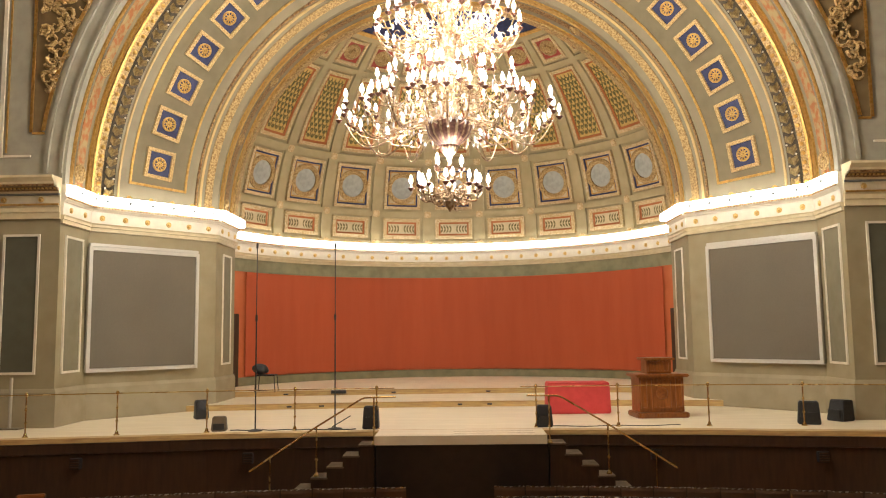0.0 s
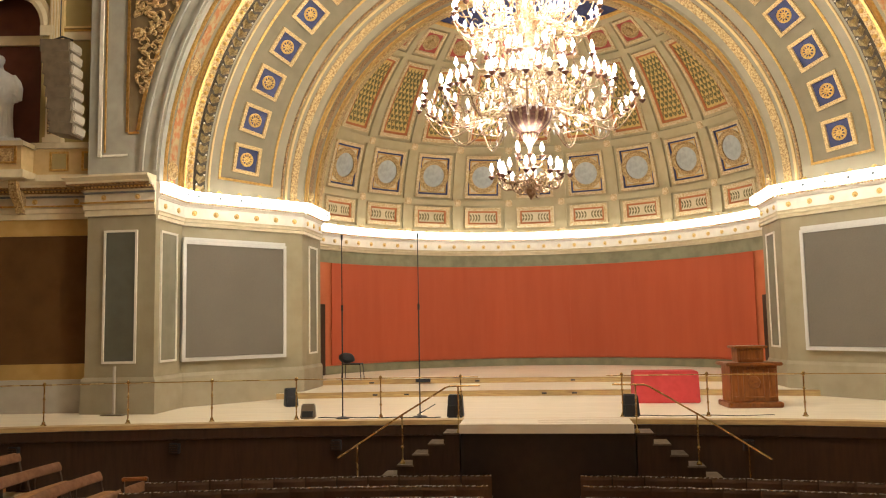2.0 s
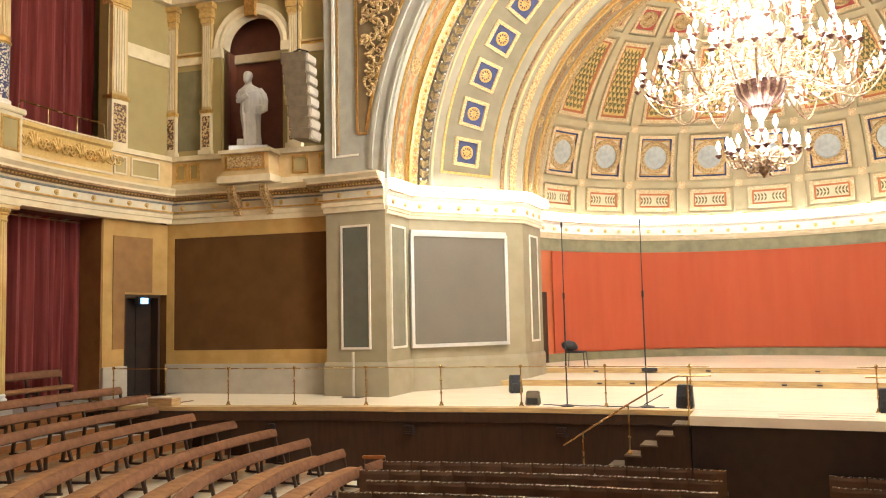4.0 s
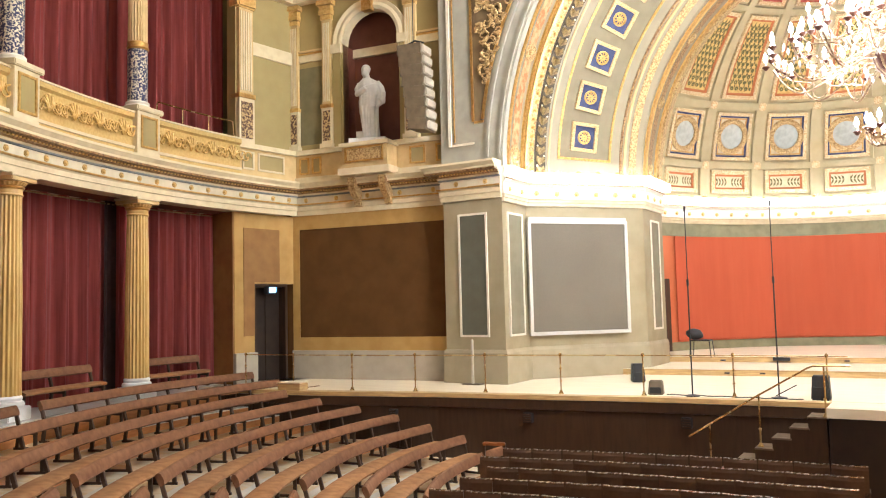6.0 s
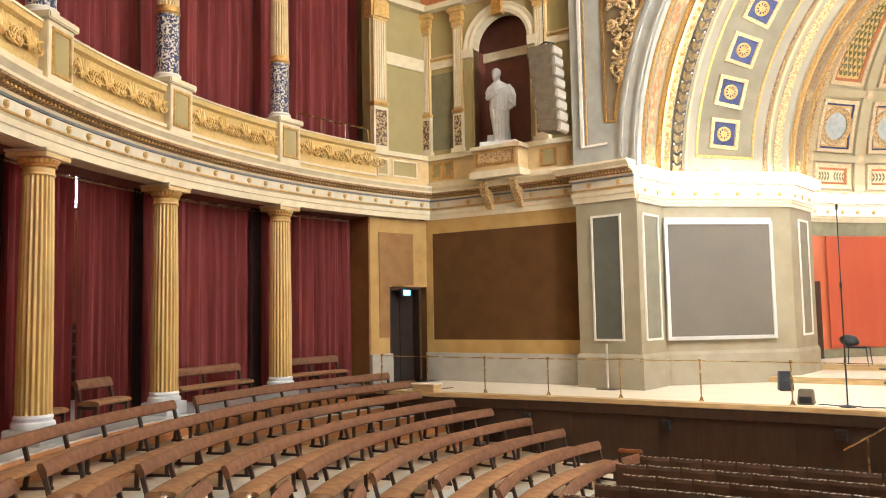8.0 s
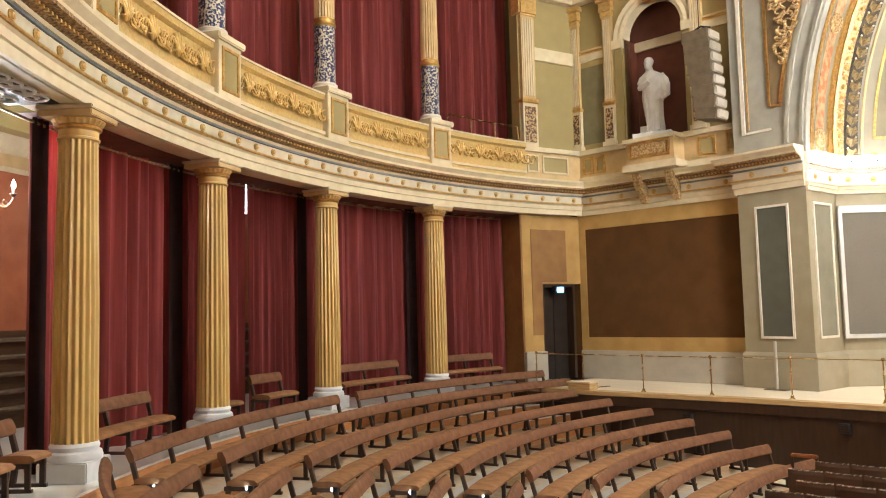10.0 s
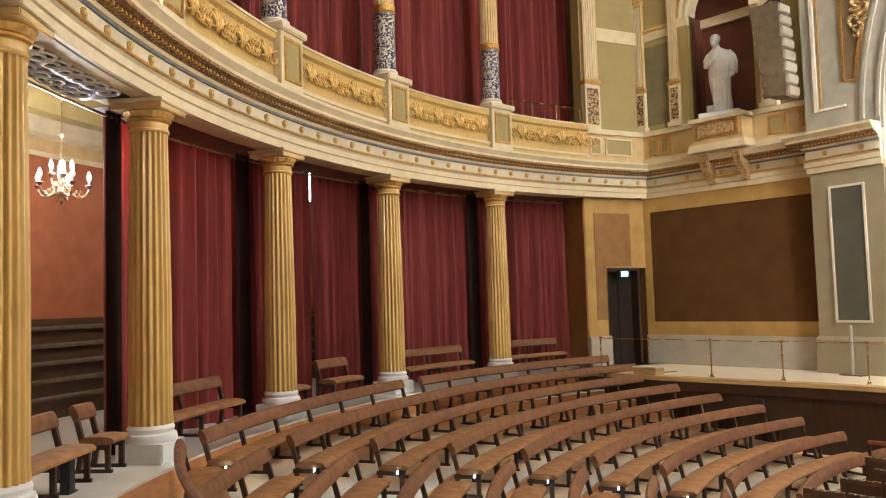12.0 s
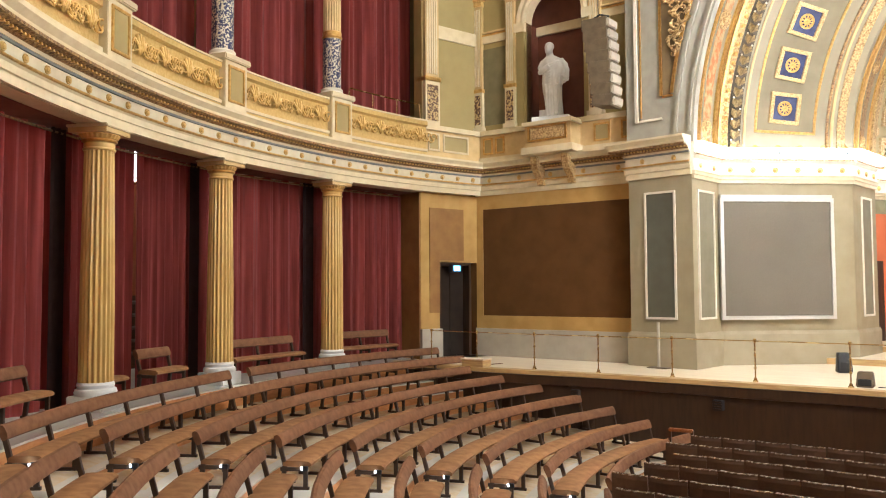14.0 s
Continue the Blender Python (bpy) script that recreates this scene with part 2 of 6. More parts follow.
def lathe(bm, prof, n=24, place=(0, 0, 0), flutes=0, depth=0.0):
    rings = []
    for r, z in prof:
        ring = []
        for k in range(n):
            a = 2 * math.pi * k / n
            rr = max(r, 0.0005)
            if flutes:
                rr -= depth * (0.5 + 0.5 * math.cos(a * flutes))
            ring.append(bm.verts.new((place[0] + rr * math.cos(a), place[1] + rr * math.sin(a), place[2] + z)))
        rings.append(ring)
    for a, b in zip(rings, rings[1:]):
        for k in range(n):
            bm.faces.new((a[k], a[(k + 1) % n], b[(k + 1) % n], b[k]))
    bm.faces.new(rings[0][::-1])
    bm.faces.new(rings[-1])
    return bm


def sweep(bm, path, prof, closed=True):
    """prof: (out, z) pairs, out being to the right-hand side of the path, towards the hall."""
    pts = [Vector((p[0], p[1])) for p in path]
    rows = []
    for i, p in enumerate(pts):
        ds = []
        if i > 0:
            ds.append((p - pts[i - 1]).normalized())
        if i < len(pts) - 1:
            ds.append((pts[i + 1] - p).normalized())
        ns = [Vector((d.y, -d.x)) for d in ds]
        nn = sum(ns, Vector((0, 0))).normalized()
        nn = nn / max(0.3, nn.dot(ns[0]))
        rows.append([bm.verts.new((p.x + nn.x * o, p.y + nn.y * o, z)) for o, z in prof])
    k = len(prof)
    for a, b in zip(rows, rows[1:]):
        for j in range(k if closed else k - 1):
            bm.faces.new((a[j], a[(j + 1) % k], b[(j + 1) % k], b[j]))
    if closed:
        bm.faces.new(rows[0])
        bm.faces.new(rows[-1][::-1])
    return bm


def arc(r, a0, a1, n, cx=CX, cy=CY):
    """Points on a circle; the angle runs from the rear of the hall (0), negative to the west side."""
    return [(cx + r * math.sin(radians(a0 + (a1 - a0) * i / n)), cy - r * math.cos(radians(a0 + (a1 - a0) * i / n))) for i in range(n + 1)]


def mirror(path):
    return [(2 * AX - x, y) for x, y in reversed(path)]


def wall_frame(a, b):
    """Matrix of a vertical plane from a to b: x along, y towards the hall, z up."""
    u = (Vector((b[0], b[1], 0)) - Vector((a[0], a[1], 0)))
    length = u.length
    u.normalize()
    n = Vector((u.y, -u.x, 0))
    m = Matrix(((u.x, n.x, 0, a[0]), (u.y, n.y, 0, a[1]), (0, 0, 1, 0), (0, 0, 0, 1)))
    return m, length


def frame_bars(bm, m, x0, x1, z0, z1, w, d0, d1):
    box(bm, (x0, d0, z1 - w), (x1, d1, z1), m)
    box(bm, (x0, d0, z0), (x1, d1, z0 + w), m)
    box(bm, (x0, d0, z0 + w), (x0 + w, d1, z1 - w), m)
    box(bm, (x1 - w, d0, z0 + w), (x1, d1, z1 - w), m)
    return bm

# ---- the large structure ----
CORNER = (-14.92, 16.45)
PIER_A, PIER_B, PIER_C = (-10.2, 17.1), (-10.2, 16.7), (-8.58, 16.7)
SPLAY_A, SPLAY_B, INNER = (-8.60, 18.05), (-6.42, 20.6), (-6.43, 22.35)
DY, DR = 22.0, 7.4               # apse: centre and radius
EB, ET = 4.40, 5.28              # entablature: underside and top
LB = 4.31                        # underside of the lamp-lit entablature


def side(path, right):
    return mirror(path) if right else path


def wall_strip(path, z0, z1, thick=0.35, out=0.0):
    return sweep(bmesh.new(), path, [(out, z0), (out, z1), (out - thick, z1), (out - thick, z0)])


# floors
bm = bmesh.new()
edge = [(-15.4, 13.6), (-12.2, 13.95), (-9.2, 14.65), (-6.5, 15.05), (-4.9, 15.35), (-2.4, 15.55)]
front = edge + mirror(edge)
top = [bm.verts.new((x, y, 0.0)) for x, y in front] + [bm.verts.new((16, 30.5, 0)), bm.verts.new((-16.5, 30.5, 0))]
bm.faces.new(top)
stage = setting("stage_floor", bm, STAGE, "pale bare wooden stage floor in front of the apse", "stage")
bm = bmesh.new()
sweep(bm, front, [(0.05, -0.09), (0.05, 0.0), (-0.2, 0.004), (-0.2, -0.09)])
setting("stage_edge_trim", bm, STEPWOOD, "oak nosing along the stage edge", "trim")
bm = bmesh.new()
sweep(bm, front, [(0.0, -1.75), (0.0, -0.30), (0.04, -0.29), (0.04, -0.10), (-0.15, -0.09), (-0.15, -1.75)])
setting("stage_front", bm, DARKWOOD, "dark stained wooden panelling of the stage front", "stage")
bm = one_box((-1.64, 14.75, -0.16), (1.50, 15.7, 0.004))
setting("stage_thrust", bm, STAGE, "pale wooden landing that juts from the stage", "stage")
bm = one_box((-1.62, 14.8, -1.75), (1.52, 15.6, -0.165))
setting("stage_thrust_front", bm, BLACKWOOD, "dark wooden front below the stage landing", "stage")
bm = one_box((-9.5, 2.0, -1.75), (9.5, 15.6, -1.6))
setting("floor_parterre", bm, FLOORWOOD, "honey-coloured wooden floor of the parterre", "floor")

# apse floor steps, round
for k, (rr, z0, z1) in enumerate(((20.5, 0.0, 0.145), (23.05, 0.145, 0.29))):
    bm = bmesh.new()
    pts = [(AX + x, rr + 1.1 * (abs(x) / 6.9) ** 2 * -0.55) for x in np.linspace(-6.9, 6.9, 25)]
    vs0 = [bm.verts.new((x, y, z0)) for x, y in pts]
    vs1 = [bm.verts.new((x, y, z1)) for x, y in pts]
    for i in range(24):
        bm.faces.new((vs0[i], vs0[i + 1], vs1[i + 1], vs1[i]))
    setting("step_riser", bm, STEPWOOD, "oak riser of a broad stage step", "step")
    bm = bmesh.new()
    a = [bm.verts.new((x, y - 0.03, z1 + 0.002)) for x, y in pts] + [bm.verts.new((AX + 7.3, 29.6, z1 + 0.002)), bm.verts.new((AX - 7.3, 29.6, z1 + 0.002))]
    bm.faces.new(a)
    setting("step_tread", bm, STAGE, "pale wooden tread of a broad stage step", "step")

# apse wall
APSE = [(AX + DR * math.sin(radians(a)), DY + DR * math.cos(radians(a))) for a in np.linspace(-101, 101, 70)]


def apse_path(r, a0, a1, n):
    return [(AX + r * math.sin(radians(a)), DY + r * math.cos(radians(a))) for a in np.linspace(a0, a1, n)]


setting("wall_apse", wall_strip(APSE, -0.1, EB + 0.1), RED, "round red plastered apse wall behind the stage", "wall")
setting("apse_band", wall_strip(apse_path(DR - 0.004, -100, 100, 70), 3.90, LB + 0.05, 0.03, 0.012), GREENBAND, "grey-green painted band under the apse cornice", "trim")
setting("apse_skirting", wall_strip(apse_path(DR - 0.004, -88, 88, 60), 0.29, 0.56, 0.03, 0.02), GREENBAND, "grey-green skirting along the apse wall", "baseboard")
hang = thing("wall_hanging", "rust-red cloth hanging stretched round the apse wall", "wall hanging")
A0 = 64.3
N = 7
for i in range(N):
    a0, a1 = -A0 + 2 * A0 * i / N, -A0 + 2 * A0 * (i + 1) / N
    part("cloth_panel", wall_strip(apse_path(DR - 0.1, a0 + 0.006, a1 - 0.006, 10), 0.60, 3.88, 0.03), REDCLOTH, hang)
for right in (False, True):
    # return walls behind the inner piers, with dark stage doors
    p = side([INNER, (-6.6, 22.4), (-7.9, 22.4)], right)
    setting("wall_return", wall_strip(p, -0.1, SP, 0.2), GREIGE, "plain return wall behind the arch pier", "wall")
    m, _ = wall_frame(*(apse_path(DR - 0.02, -72.5, -66.5, 2) if not right else apse_path(DR - 0.02, 66.5, 72.5, 2)))
    d = thing("door_stage", "dark brown stage door in the apse wall, closed", "door")
    part("door_leaf", one_box((0.0, 0.0, 0.29), (0.75, 0.06, 2.55), m, 0.01), DARKWOOD, d)

# side walls, piers, splays
PIERWALL = [PIER_A, PIER_B, PIER_C, SPLAY_A, SPLAY_B, INNER]
STATUEWALL = [CORNER, PIER_A]
for right in (False, True):
    nm = "east" if right else "west"
    setting("wall_brown_" + nm, wall_strip(side([(-15.4, 16.384), (-10.1, 17.114)], right), -1.7, EB + 0.05), BROWN, "dark brown cloth-covered wall beside the stage", "wall")
    m, L = wall_frame(*side(STATUEWALL, right))
    bm = bmesh.new()
    box(bm, (0, 0, 0.75), (L, 0.02, 1.10), m)
    box(bm, (0, 0, 4.02), (L, 0.02, EB), m)
    x0, x1 = (0.0, 0.22) if not right else (L - 0.22, L)
    box(bm, (x0, 0, 1.10), (x1, 0.02, 4.02), m)
    setting("wall_border_" + nm, bm, OCHRE, "ochre painted border round the brown wall field", "trim")
    bm = box(bmesh.new(), (0, 0, -0.05), (L, 0.07, 0.75), m)
    setting("plinth_" + nm, bm, STONE, "pale grey stone plinth under the brown wall", "baseboard")
    setting("wall_pier_" + nm, wall_strip(side(PIERWALL, right), -0.1, EB + 0.05), GREIGE, "greige painted pier and splayed wall beside the apse", "wall")
    setting("pier_plinth_" + nm, sweep(bmesh.new(), side(PIERWALL, right), [(0.0, 0.0), (0.06, 0.0), (0.06, 0.72), (0.02, 0.80), (0.0, 0.80)]), PLINTH, "greige plinth round the arch pier", "baseboard")
    # recessed-looking panels with pale mouldings
    quads = [(PIER_B, PIER_C, 0.46, 1.16, 1.15, 4.02), (PIER_C, SPLAY_A, 0.28, 1.02, 1.15, 4.02), (SPLAY_B, INNER, 0.62, 1.30, 1.15, 4.0)]
    for a, b, s0, s1, z0, z1 in quads:
        pa, pb = side([a, b], right)
        m, L = wall_frame(pa, pb)
        if right:
            s0, s1 = L - s1, L - s0
        panel = tagged(part("wall_panel", one_box((s0, 0.002, z0), (s1, 0.012, z1), m), DARKGREEN if a == PIER_B else PANELGREY), "narrow dark green painted panel on the pier" if a == PIER_B else "narrow grey-olive painted panel on the pier's side", "wall panel", "", "structure")
        part("moulding", frame_bars(bmesh.new(), m, s0 - 0.05, s1 + 0.05, z0 - 0.05, z1 + 0.05, 0.05, 0.002, 0.035), PALE, panel, "pale moulding")
    # projection screen, a little proud of the splay
    pa, pb = side([SPLAY_A, SPLAY_B], right)
    m, L = wall_frame(pa, pb)
    s0, s1 = (-0.04, 2.76) if not right else (L - 2.76, L + 0.04)
    scr = thing("projection_screen", "grey projection screen in a silver frame hung on the splayed wall", "screen", "projection screens")
    part("screen_cloth", one_box((s0 + 0.08, 0.13, 1.16), (s1 - 0.08, 0.15, 3.86), m), SCREEN, scr)
    part("frame", frame_bars(bmesh.new(), m, s0, s1, 1.07, 3.94, 0.08, 0.10, 0.18), SCREENRIM, scr, "silver aluminium frame")
    part("back_box", one_box((s0 + 0.02, 0.0, 1.09), (s1 - 0.02, 0.10, 3.92), m), SCREENRIM, scr)
    part("roller_case", one_box((s0 + 0.02, 0.04, 3.945), (s1 - 0.02, 0.17, 4.02), m, 0.01), SCREENRIM, scr)

# entablature: architrave, frieze, cornice; it runs round the whole hall
ENT_ARCH = [(0.0, EB), (0.05, EB), (0.05, EB + 0.13), (0.08, EB + 0.14), (0.08, EB + 0.24), (0.11, EB + 0.27), (0.0, EB + 0.27)]
ENT_FRIEZE = [(0.0, EB + 0.272), (0.055, EB + 0.272), (0.055, EB + 0.54), (0.0, EB + 0.54)]
ENT_CORN = [(0.0, EB + 0.542), (0.10, EB + 0.542), (0.12, EB + 0.60), (0.20, EB + 0.64), (0.34, EB + 0.66), (0.34, EB + 0.75), (0.42, EB + 0.83), (0.42, ET), (0.0, ET)]
LIT_ARCH = [(0.0, LB), (0.05, LB), (0.05, LB + 0.08), (0.075, LB + 0.09), (0.075, LB + 0.15), (0.10, LB + 0.18), (0.0, LB + 0.18)]
LIT_FRIEZE = [(0.0, LB + 0.182), (0.055, LB + 0.182), (0.055, LB + 0.46), (0.0, LB + 0.46)]
LIT_CORN = [(0.0, LB + 0.462), (0.075, LB + 0.462), (0.085, LB + 0.49), (0.12, LB + 0.53), (0.12, LB + 0.56), (0.10, LB + 0.58), (0.10, LB + 0.82), (0.0, LB + 0.84)]
RING = 14.75


def knobs(path, spacing, z, out, r, name, mt, parent, label=""):
    """Round bosses along a path, one mesh shared by all."""
    bm = lathe(bmesh.new(), [(r * 1.3, 0), (r * 1.35, 0.012), (r * 1.15, 0.026), (r * 0.85, 0.016), (r * 0.7, 0.034), (r * 0.3, 0.044), (0.002, 0.045)], 14)
    me = bpy.data.meshes.new(name)
    bmesh.ops.recalc_face_normals(bm, faces=bm.faces)
    bm.to_mesh(me)
    bm.free()
    me.materials.append(mt)
    for a, b in zip(path, path[1:]):
        m, L = wall_frame(a, b)
        cnt = max(1, round(L / spacing))
        for i in range(cnt):
            ob = new(name, me)
            ob.parent = parent
            ob.matrix_basis = m @ pose((i + 0.5) * L / cnt, out, z, -90, 0, 0)


def entablature(nm, path, spacing, kpath=None):
    """Plain entablature: cream architrave and cornice, pale frieze with gilt bosses."""
    e = setting("entablature_" + nm, sweep(bmesh.new(), path, ENT_ARCH), CREAM, "cream and gilt moulded entablature", "cornice")
    part("frieze", sweep(bmesh.new(), path, ENT_FRIEZE), FRIEZE, e)
    part("cornice", sweep(bmesh.new(), path, ENT_CORN), CREAM, e)
    part("blue_fillet", sweep(bmesh.new(), path, [(0.055, EB + 0.50), (0.085, EB + 0.505), (0.085, EB + 0.545), (0.055, EB + 0.55)]), BLUEGREY, e, "blue-grey painted fillet")
    part("gilt_bead", sweep(bmesh.new(), path, [(0.10, EB + 0.275), (0.125, EB + 0.28), (0.125, EB + 0.315), (0.10, EB + 0.32)]), GOLD, e)
    part("gilt_dentil", sweep(bmesh.new(), path, [(0.12, EB + 0.585), (0.215, EB + 0.62), (0.215, EB + 0.66), (0.12, EB + 0.66)]), BROWNGILT, e)
    part("bronzed_soffit", sweep(bmesh.new(), path, [(0.216, EB + 0.640), (0.345, EB + 0.655), (0.345, EB + 0.700), (0.216, EB + 0.700)]), BROWNGILT, e, "brown and gilt painted moulding")
    if spacing:
        knobs(kpath or path, spacing, EB + 0.41, 0.056, 0.047, "rosette_boss", GOLDPAINT, e)
    bm = bmesh.new()
    for a, b in zip(path, path[1:]):
        m, L = wall_frame(a, b)
        cnt = max(1, int(L / 0.085))
        for i in range(cnt):
            box(bm, ((i + 0.28) * L / cnt, 0.19, EB + 0.610), ((i + 0.70) * L / cnt, 0.238, EB + 0.652), m)
    tagged(part("bead_row", bm, GOLDPAINT, e), kind="stuff")
    return e


def lit_entablature(nm, path, spacing, kpath=None):
    """Entablature with a row of lamps glowing behind its cornice lip."""
    e = setting("entablature_" + nm, sweep(bmesh.new(), path, LIT_ARCH), CREAM, "cream moulded entablature lit by cornice lamps", "cornice")
    part("frieze", sweep(bmesh.new(), path, LIT_FRIEZE), PALE, e)
    part("cornice", sweep(bmesh.new(), path, LIT_CORN), PALE, e)
    knobs(kpath or path, spacing, LB + 0.315, 0.056, 0.05, "rosette_boss", GOLDPAINT, e)
    # the eggs take the dark bronze, so their shade is in the colour
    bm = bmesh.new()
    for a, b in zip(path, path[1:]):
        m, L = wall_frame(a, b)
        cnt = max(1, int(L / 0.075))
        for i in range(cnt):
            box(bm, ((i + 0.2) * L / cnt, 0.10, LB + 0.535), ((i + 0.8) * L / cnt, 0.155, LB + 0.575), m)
    tagged(part("egg_moulding", bm, BROWNGILT, e, "egg moulding in dark bronze, its shadow put into the colour"), kind="stuff")
    g = thing("cornice_lamp_strip", "glowing white lamp strip along the cornice", "lamp strip", "cornice lamps")
    part("glow", sweep(bmesh.new(), path, [(0.102, LB + 0.60), (0.26, LB + 0.60), (0.285, LB + 0.64), (0.285, LB + 0.76), (0.26, LB + 0.815), (0.102, LB + 0.83)]), STRIP, g)
    knobs(kpath or path, spacing, LB + 0.69, 0.284, 0.027, "lamp_socket", BLUEGREY, g)
    knobs(kpath or path, spacing * 1.02, LB + 0.835, 0.20, 0.05, "gilt_antefix", GOLDPAINT, g)
    return e


for right in (False, True):
    nm = "east" if right else "west"
    entablature("side_" + nm, side([CORNER, PIER_A], right), 1.05)
    entablature("pier_" + nm, side([(-10.2, 17.1), PIER_B, PIER_C], right), 0.85, side([PIER_B, PIER_C], right))
    lit_entablature("splay_" + nm, side([PIER_C, SPLAY_A, SPLAY_B, INNER], right), 0.55)
    entablature("gallery_" + nm, side(arc(RING, -6, -100.9, 80), right), 0.53, side(arc(RING, -6, -100.9, 46), right))
lit_entablature("apse", apse_path(DR, -78, 78, 60), 0.56, apse_path(DR, -78, 78, 37))

# the arch: spandrel wall and a splayed, decorated reveal
PROF = [(AX - x, y) for x, y in (PIER_C, SPLAY_A, SPLAY_B, INNER)]     # (radius, depth)


def on_prof(f, s, out=0.0):
    (r0, y0), (r1, y1) = PROF[f], PROF[f + 1]
    l = math.hypot(r1 - r0, y1 - y0)
    n = (-(y1 - y0) / l, (r1 - r0) / l)
    return (r0 + (r1 - r0) * s + n[0] * out, y0 + (y1 - y0) * s + n[1] * out)


def arch_band(f, s0, s1, out, name, mt, parent, label="", a0=0.0, a1=180.0, n=72, base=-0.02):
    bm = bmesh.new()
    prof = [on_prof(f, s0, base), on_prof(f, s0, out), on_prof(f, s1, out), on_prof(f, s1, base)]
    rows = []
    for i in range(n + 1):
        a = radians(a0 + (a1 - a0) * i / n)
        rows.append([bm.verts.new((AX - r * math.cos(a), y, SP + r * math.sin(a))) for r, y in prof])
    for p, q in zip(rows, rows[1:]):
        for j in range(4):
            bm.faces.new((p[j], p[(j + 1) % 4], q[(j + 1) % 4], q[j]))
    bm.faces.new(rows[0])
    bm.faces.new(rows[-1][::-1])
    return part(name, bm, mt, parent, label, True)


def on_arch(f, s, a, out):
    """Matrix on the reveal: x across (front to back), y along the arch, z out of the surface."""
    r, y = on_prof(f, s, out)
    (r0, y0), (r1, y1) = PROF[f], PROF[f + 1]
    l = math.hypot(r1 - r0, y1 - y0)
    ca, sa = math.cos(radians(a)), math.sin(radians(a))
    rad = Vector((-ca, 0, sa))
    t = Vector((0, 1, 0)) * ((y1 - y0) / l) + rad * ((r1 - r0) / l)
    z = Vector((0, 1, 0)) * ((r1 - r0) / l) - rad * ((y1 - y0) / l)
    v = z.cross(t)
    p = Vector((AX, y, SP)) + rad * r
    return Matrix(((t.x, v.x, z.x, p.x), (t.y, v.y, z.y, p.y), (t.z, v.z, z.z, p.z), (0, 0, 0, 1)))


bm = bmesh.new()
rows = []
for i in range(73):
    a = radians(180 * i / 72)
    rows.append([bm.verts.new((AX - r * math.cos(a), y, SP + r * math.sin(a))) for r, y in PROF + [(PROF[-1][0] + 0.3, PROF[-1][1] + 0.3)]])
for p, q in zip(rows, rows[1:]):
    for j in range(len(PROF)):
        bm.faces.new((p[j], p[j + 1], q[j + 1], q[j]))
arch = setting("arch_reveal", bm, ARCHPAINT, "splayed round proscenium arch with gilt and painted bands", "arch", True)
arch_band(0, 0.02, 0.16, 0.05, "outer_moulding", GREY, arch)
arch_band(0, 0.20, 0.30, 0.04, "gilt_fillet", GOLD, arch)
arch_band(0, 0.42, 0.68, 0.012, "painted_band", ORANGE, arch, "orange and blue grotesque painting")
arch_band(0, 0.80, 0.92, 0.05, "gilt_fillet", GOLD, arch)
arch_band(1, 0.0, 0.018, 0.05, "gilt_fillet", GOLD, arch)
arch_band(1, 0.022, 0.07, 0.03, "bead_bed", GILT, arch)
arch_band(1, 0.075, 0.165, 0.02, "garland_bed", GARLAND, arch)
arch_band(1, 0.185, 0.20, 0.045, "pale_moulding", BUFF, arch)
arch_band(1, 0.285, 0.705, 0.006, "coffered_field", ARCHFIELD, arch, "darker olive band behind the coffers", a0=3.5, a1=176.5)
arch_band(1, 0.268, 0.285, 0.03, "gilt_fillet", GOLD, arch, a0=3.5, a1=176.5)
arch_band(1, 0.705, 0.722, 0.03, "gilt_fillet", GOLD, arch, a0=3.5, a1=176.5)
arch_band(1, 0.80, 0.815, 0.05, "brown_fillet", BROWNGILT, arch)
arch_band(1, 0.83, 0.85, 0.06, "pale_moulding", BUFF, arch)
arch_band(1, 0.885, 0.945, 0.03, "gilt_leaf_band", GILT, arch, "gilt leaf ornament")
arch_band(2, 0.10, 0.20, 0.03, "gilt_fillet", GOLD, arch)
arch_band(2, 0.36, 0.52, 0.012, "painted_band", BROWNGILT, arch, "terracotta grotesque painting")
arch_band(2, 0.22, 0.27, 0.03, "gilt_fillet", GOLDPAINT, arch)
arch_band(2, 0.66, 0.76, 0.04, "gilt_fillet", GOLD, arch)
arch_band(2, 0.82, 0.98, 0.06, "gilt_moulding", GILT, arch)


def shared(name, bm, mt, smooth=False):
    bmesh.ops.recalc_face_normals(bm, faces=bm.faces)
    me = bpy.data.meshes.new(name)
    bm.to_mesh(me)
    bm.free()
    me.materials.append(mt)
    if smooth:
        me.shade_smooth()
    return me


def place(name, me, m, parent):
    ob = new(name, me)
    ob.parent = parent
    ob.matrix_basis = m
    return ob


for a in (3.5, 176.5):
    bm = box(bmesh.new(), (-0.76, -0.03, 0), (0.76, 0.03, 0.03), on_arch(1, 0.495, a, 0.0))
    part("gilt_fillet", bm, GOLD, arch)
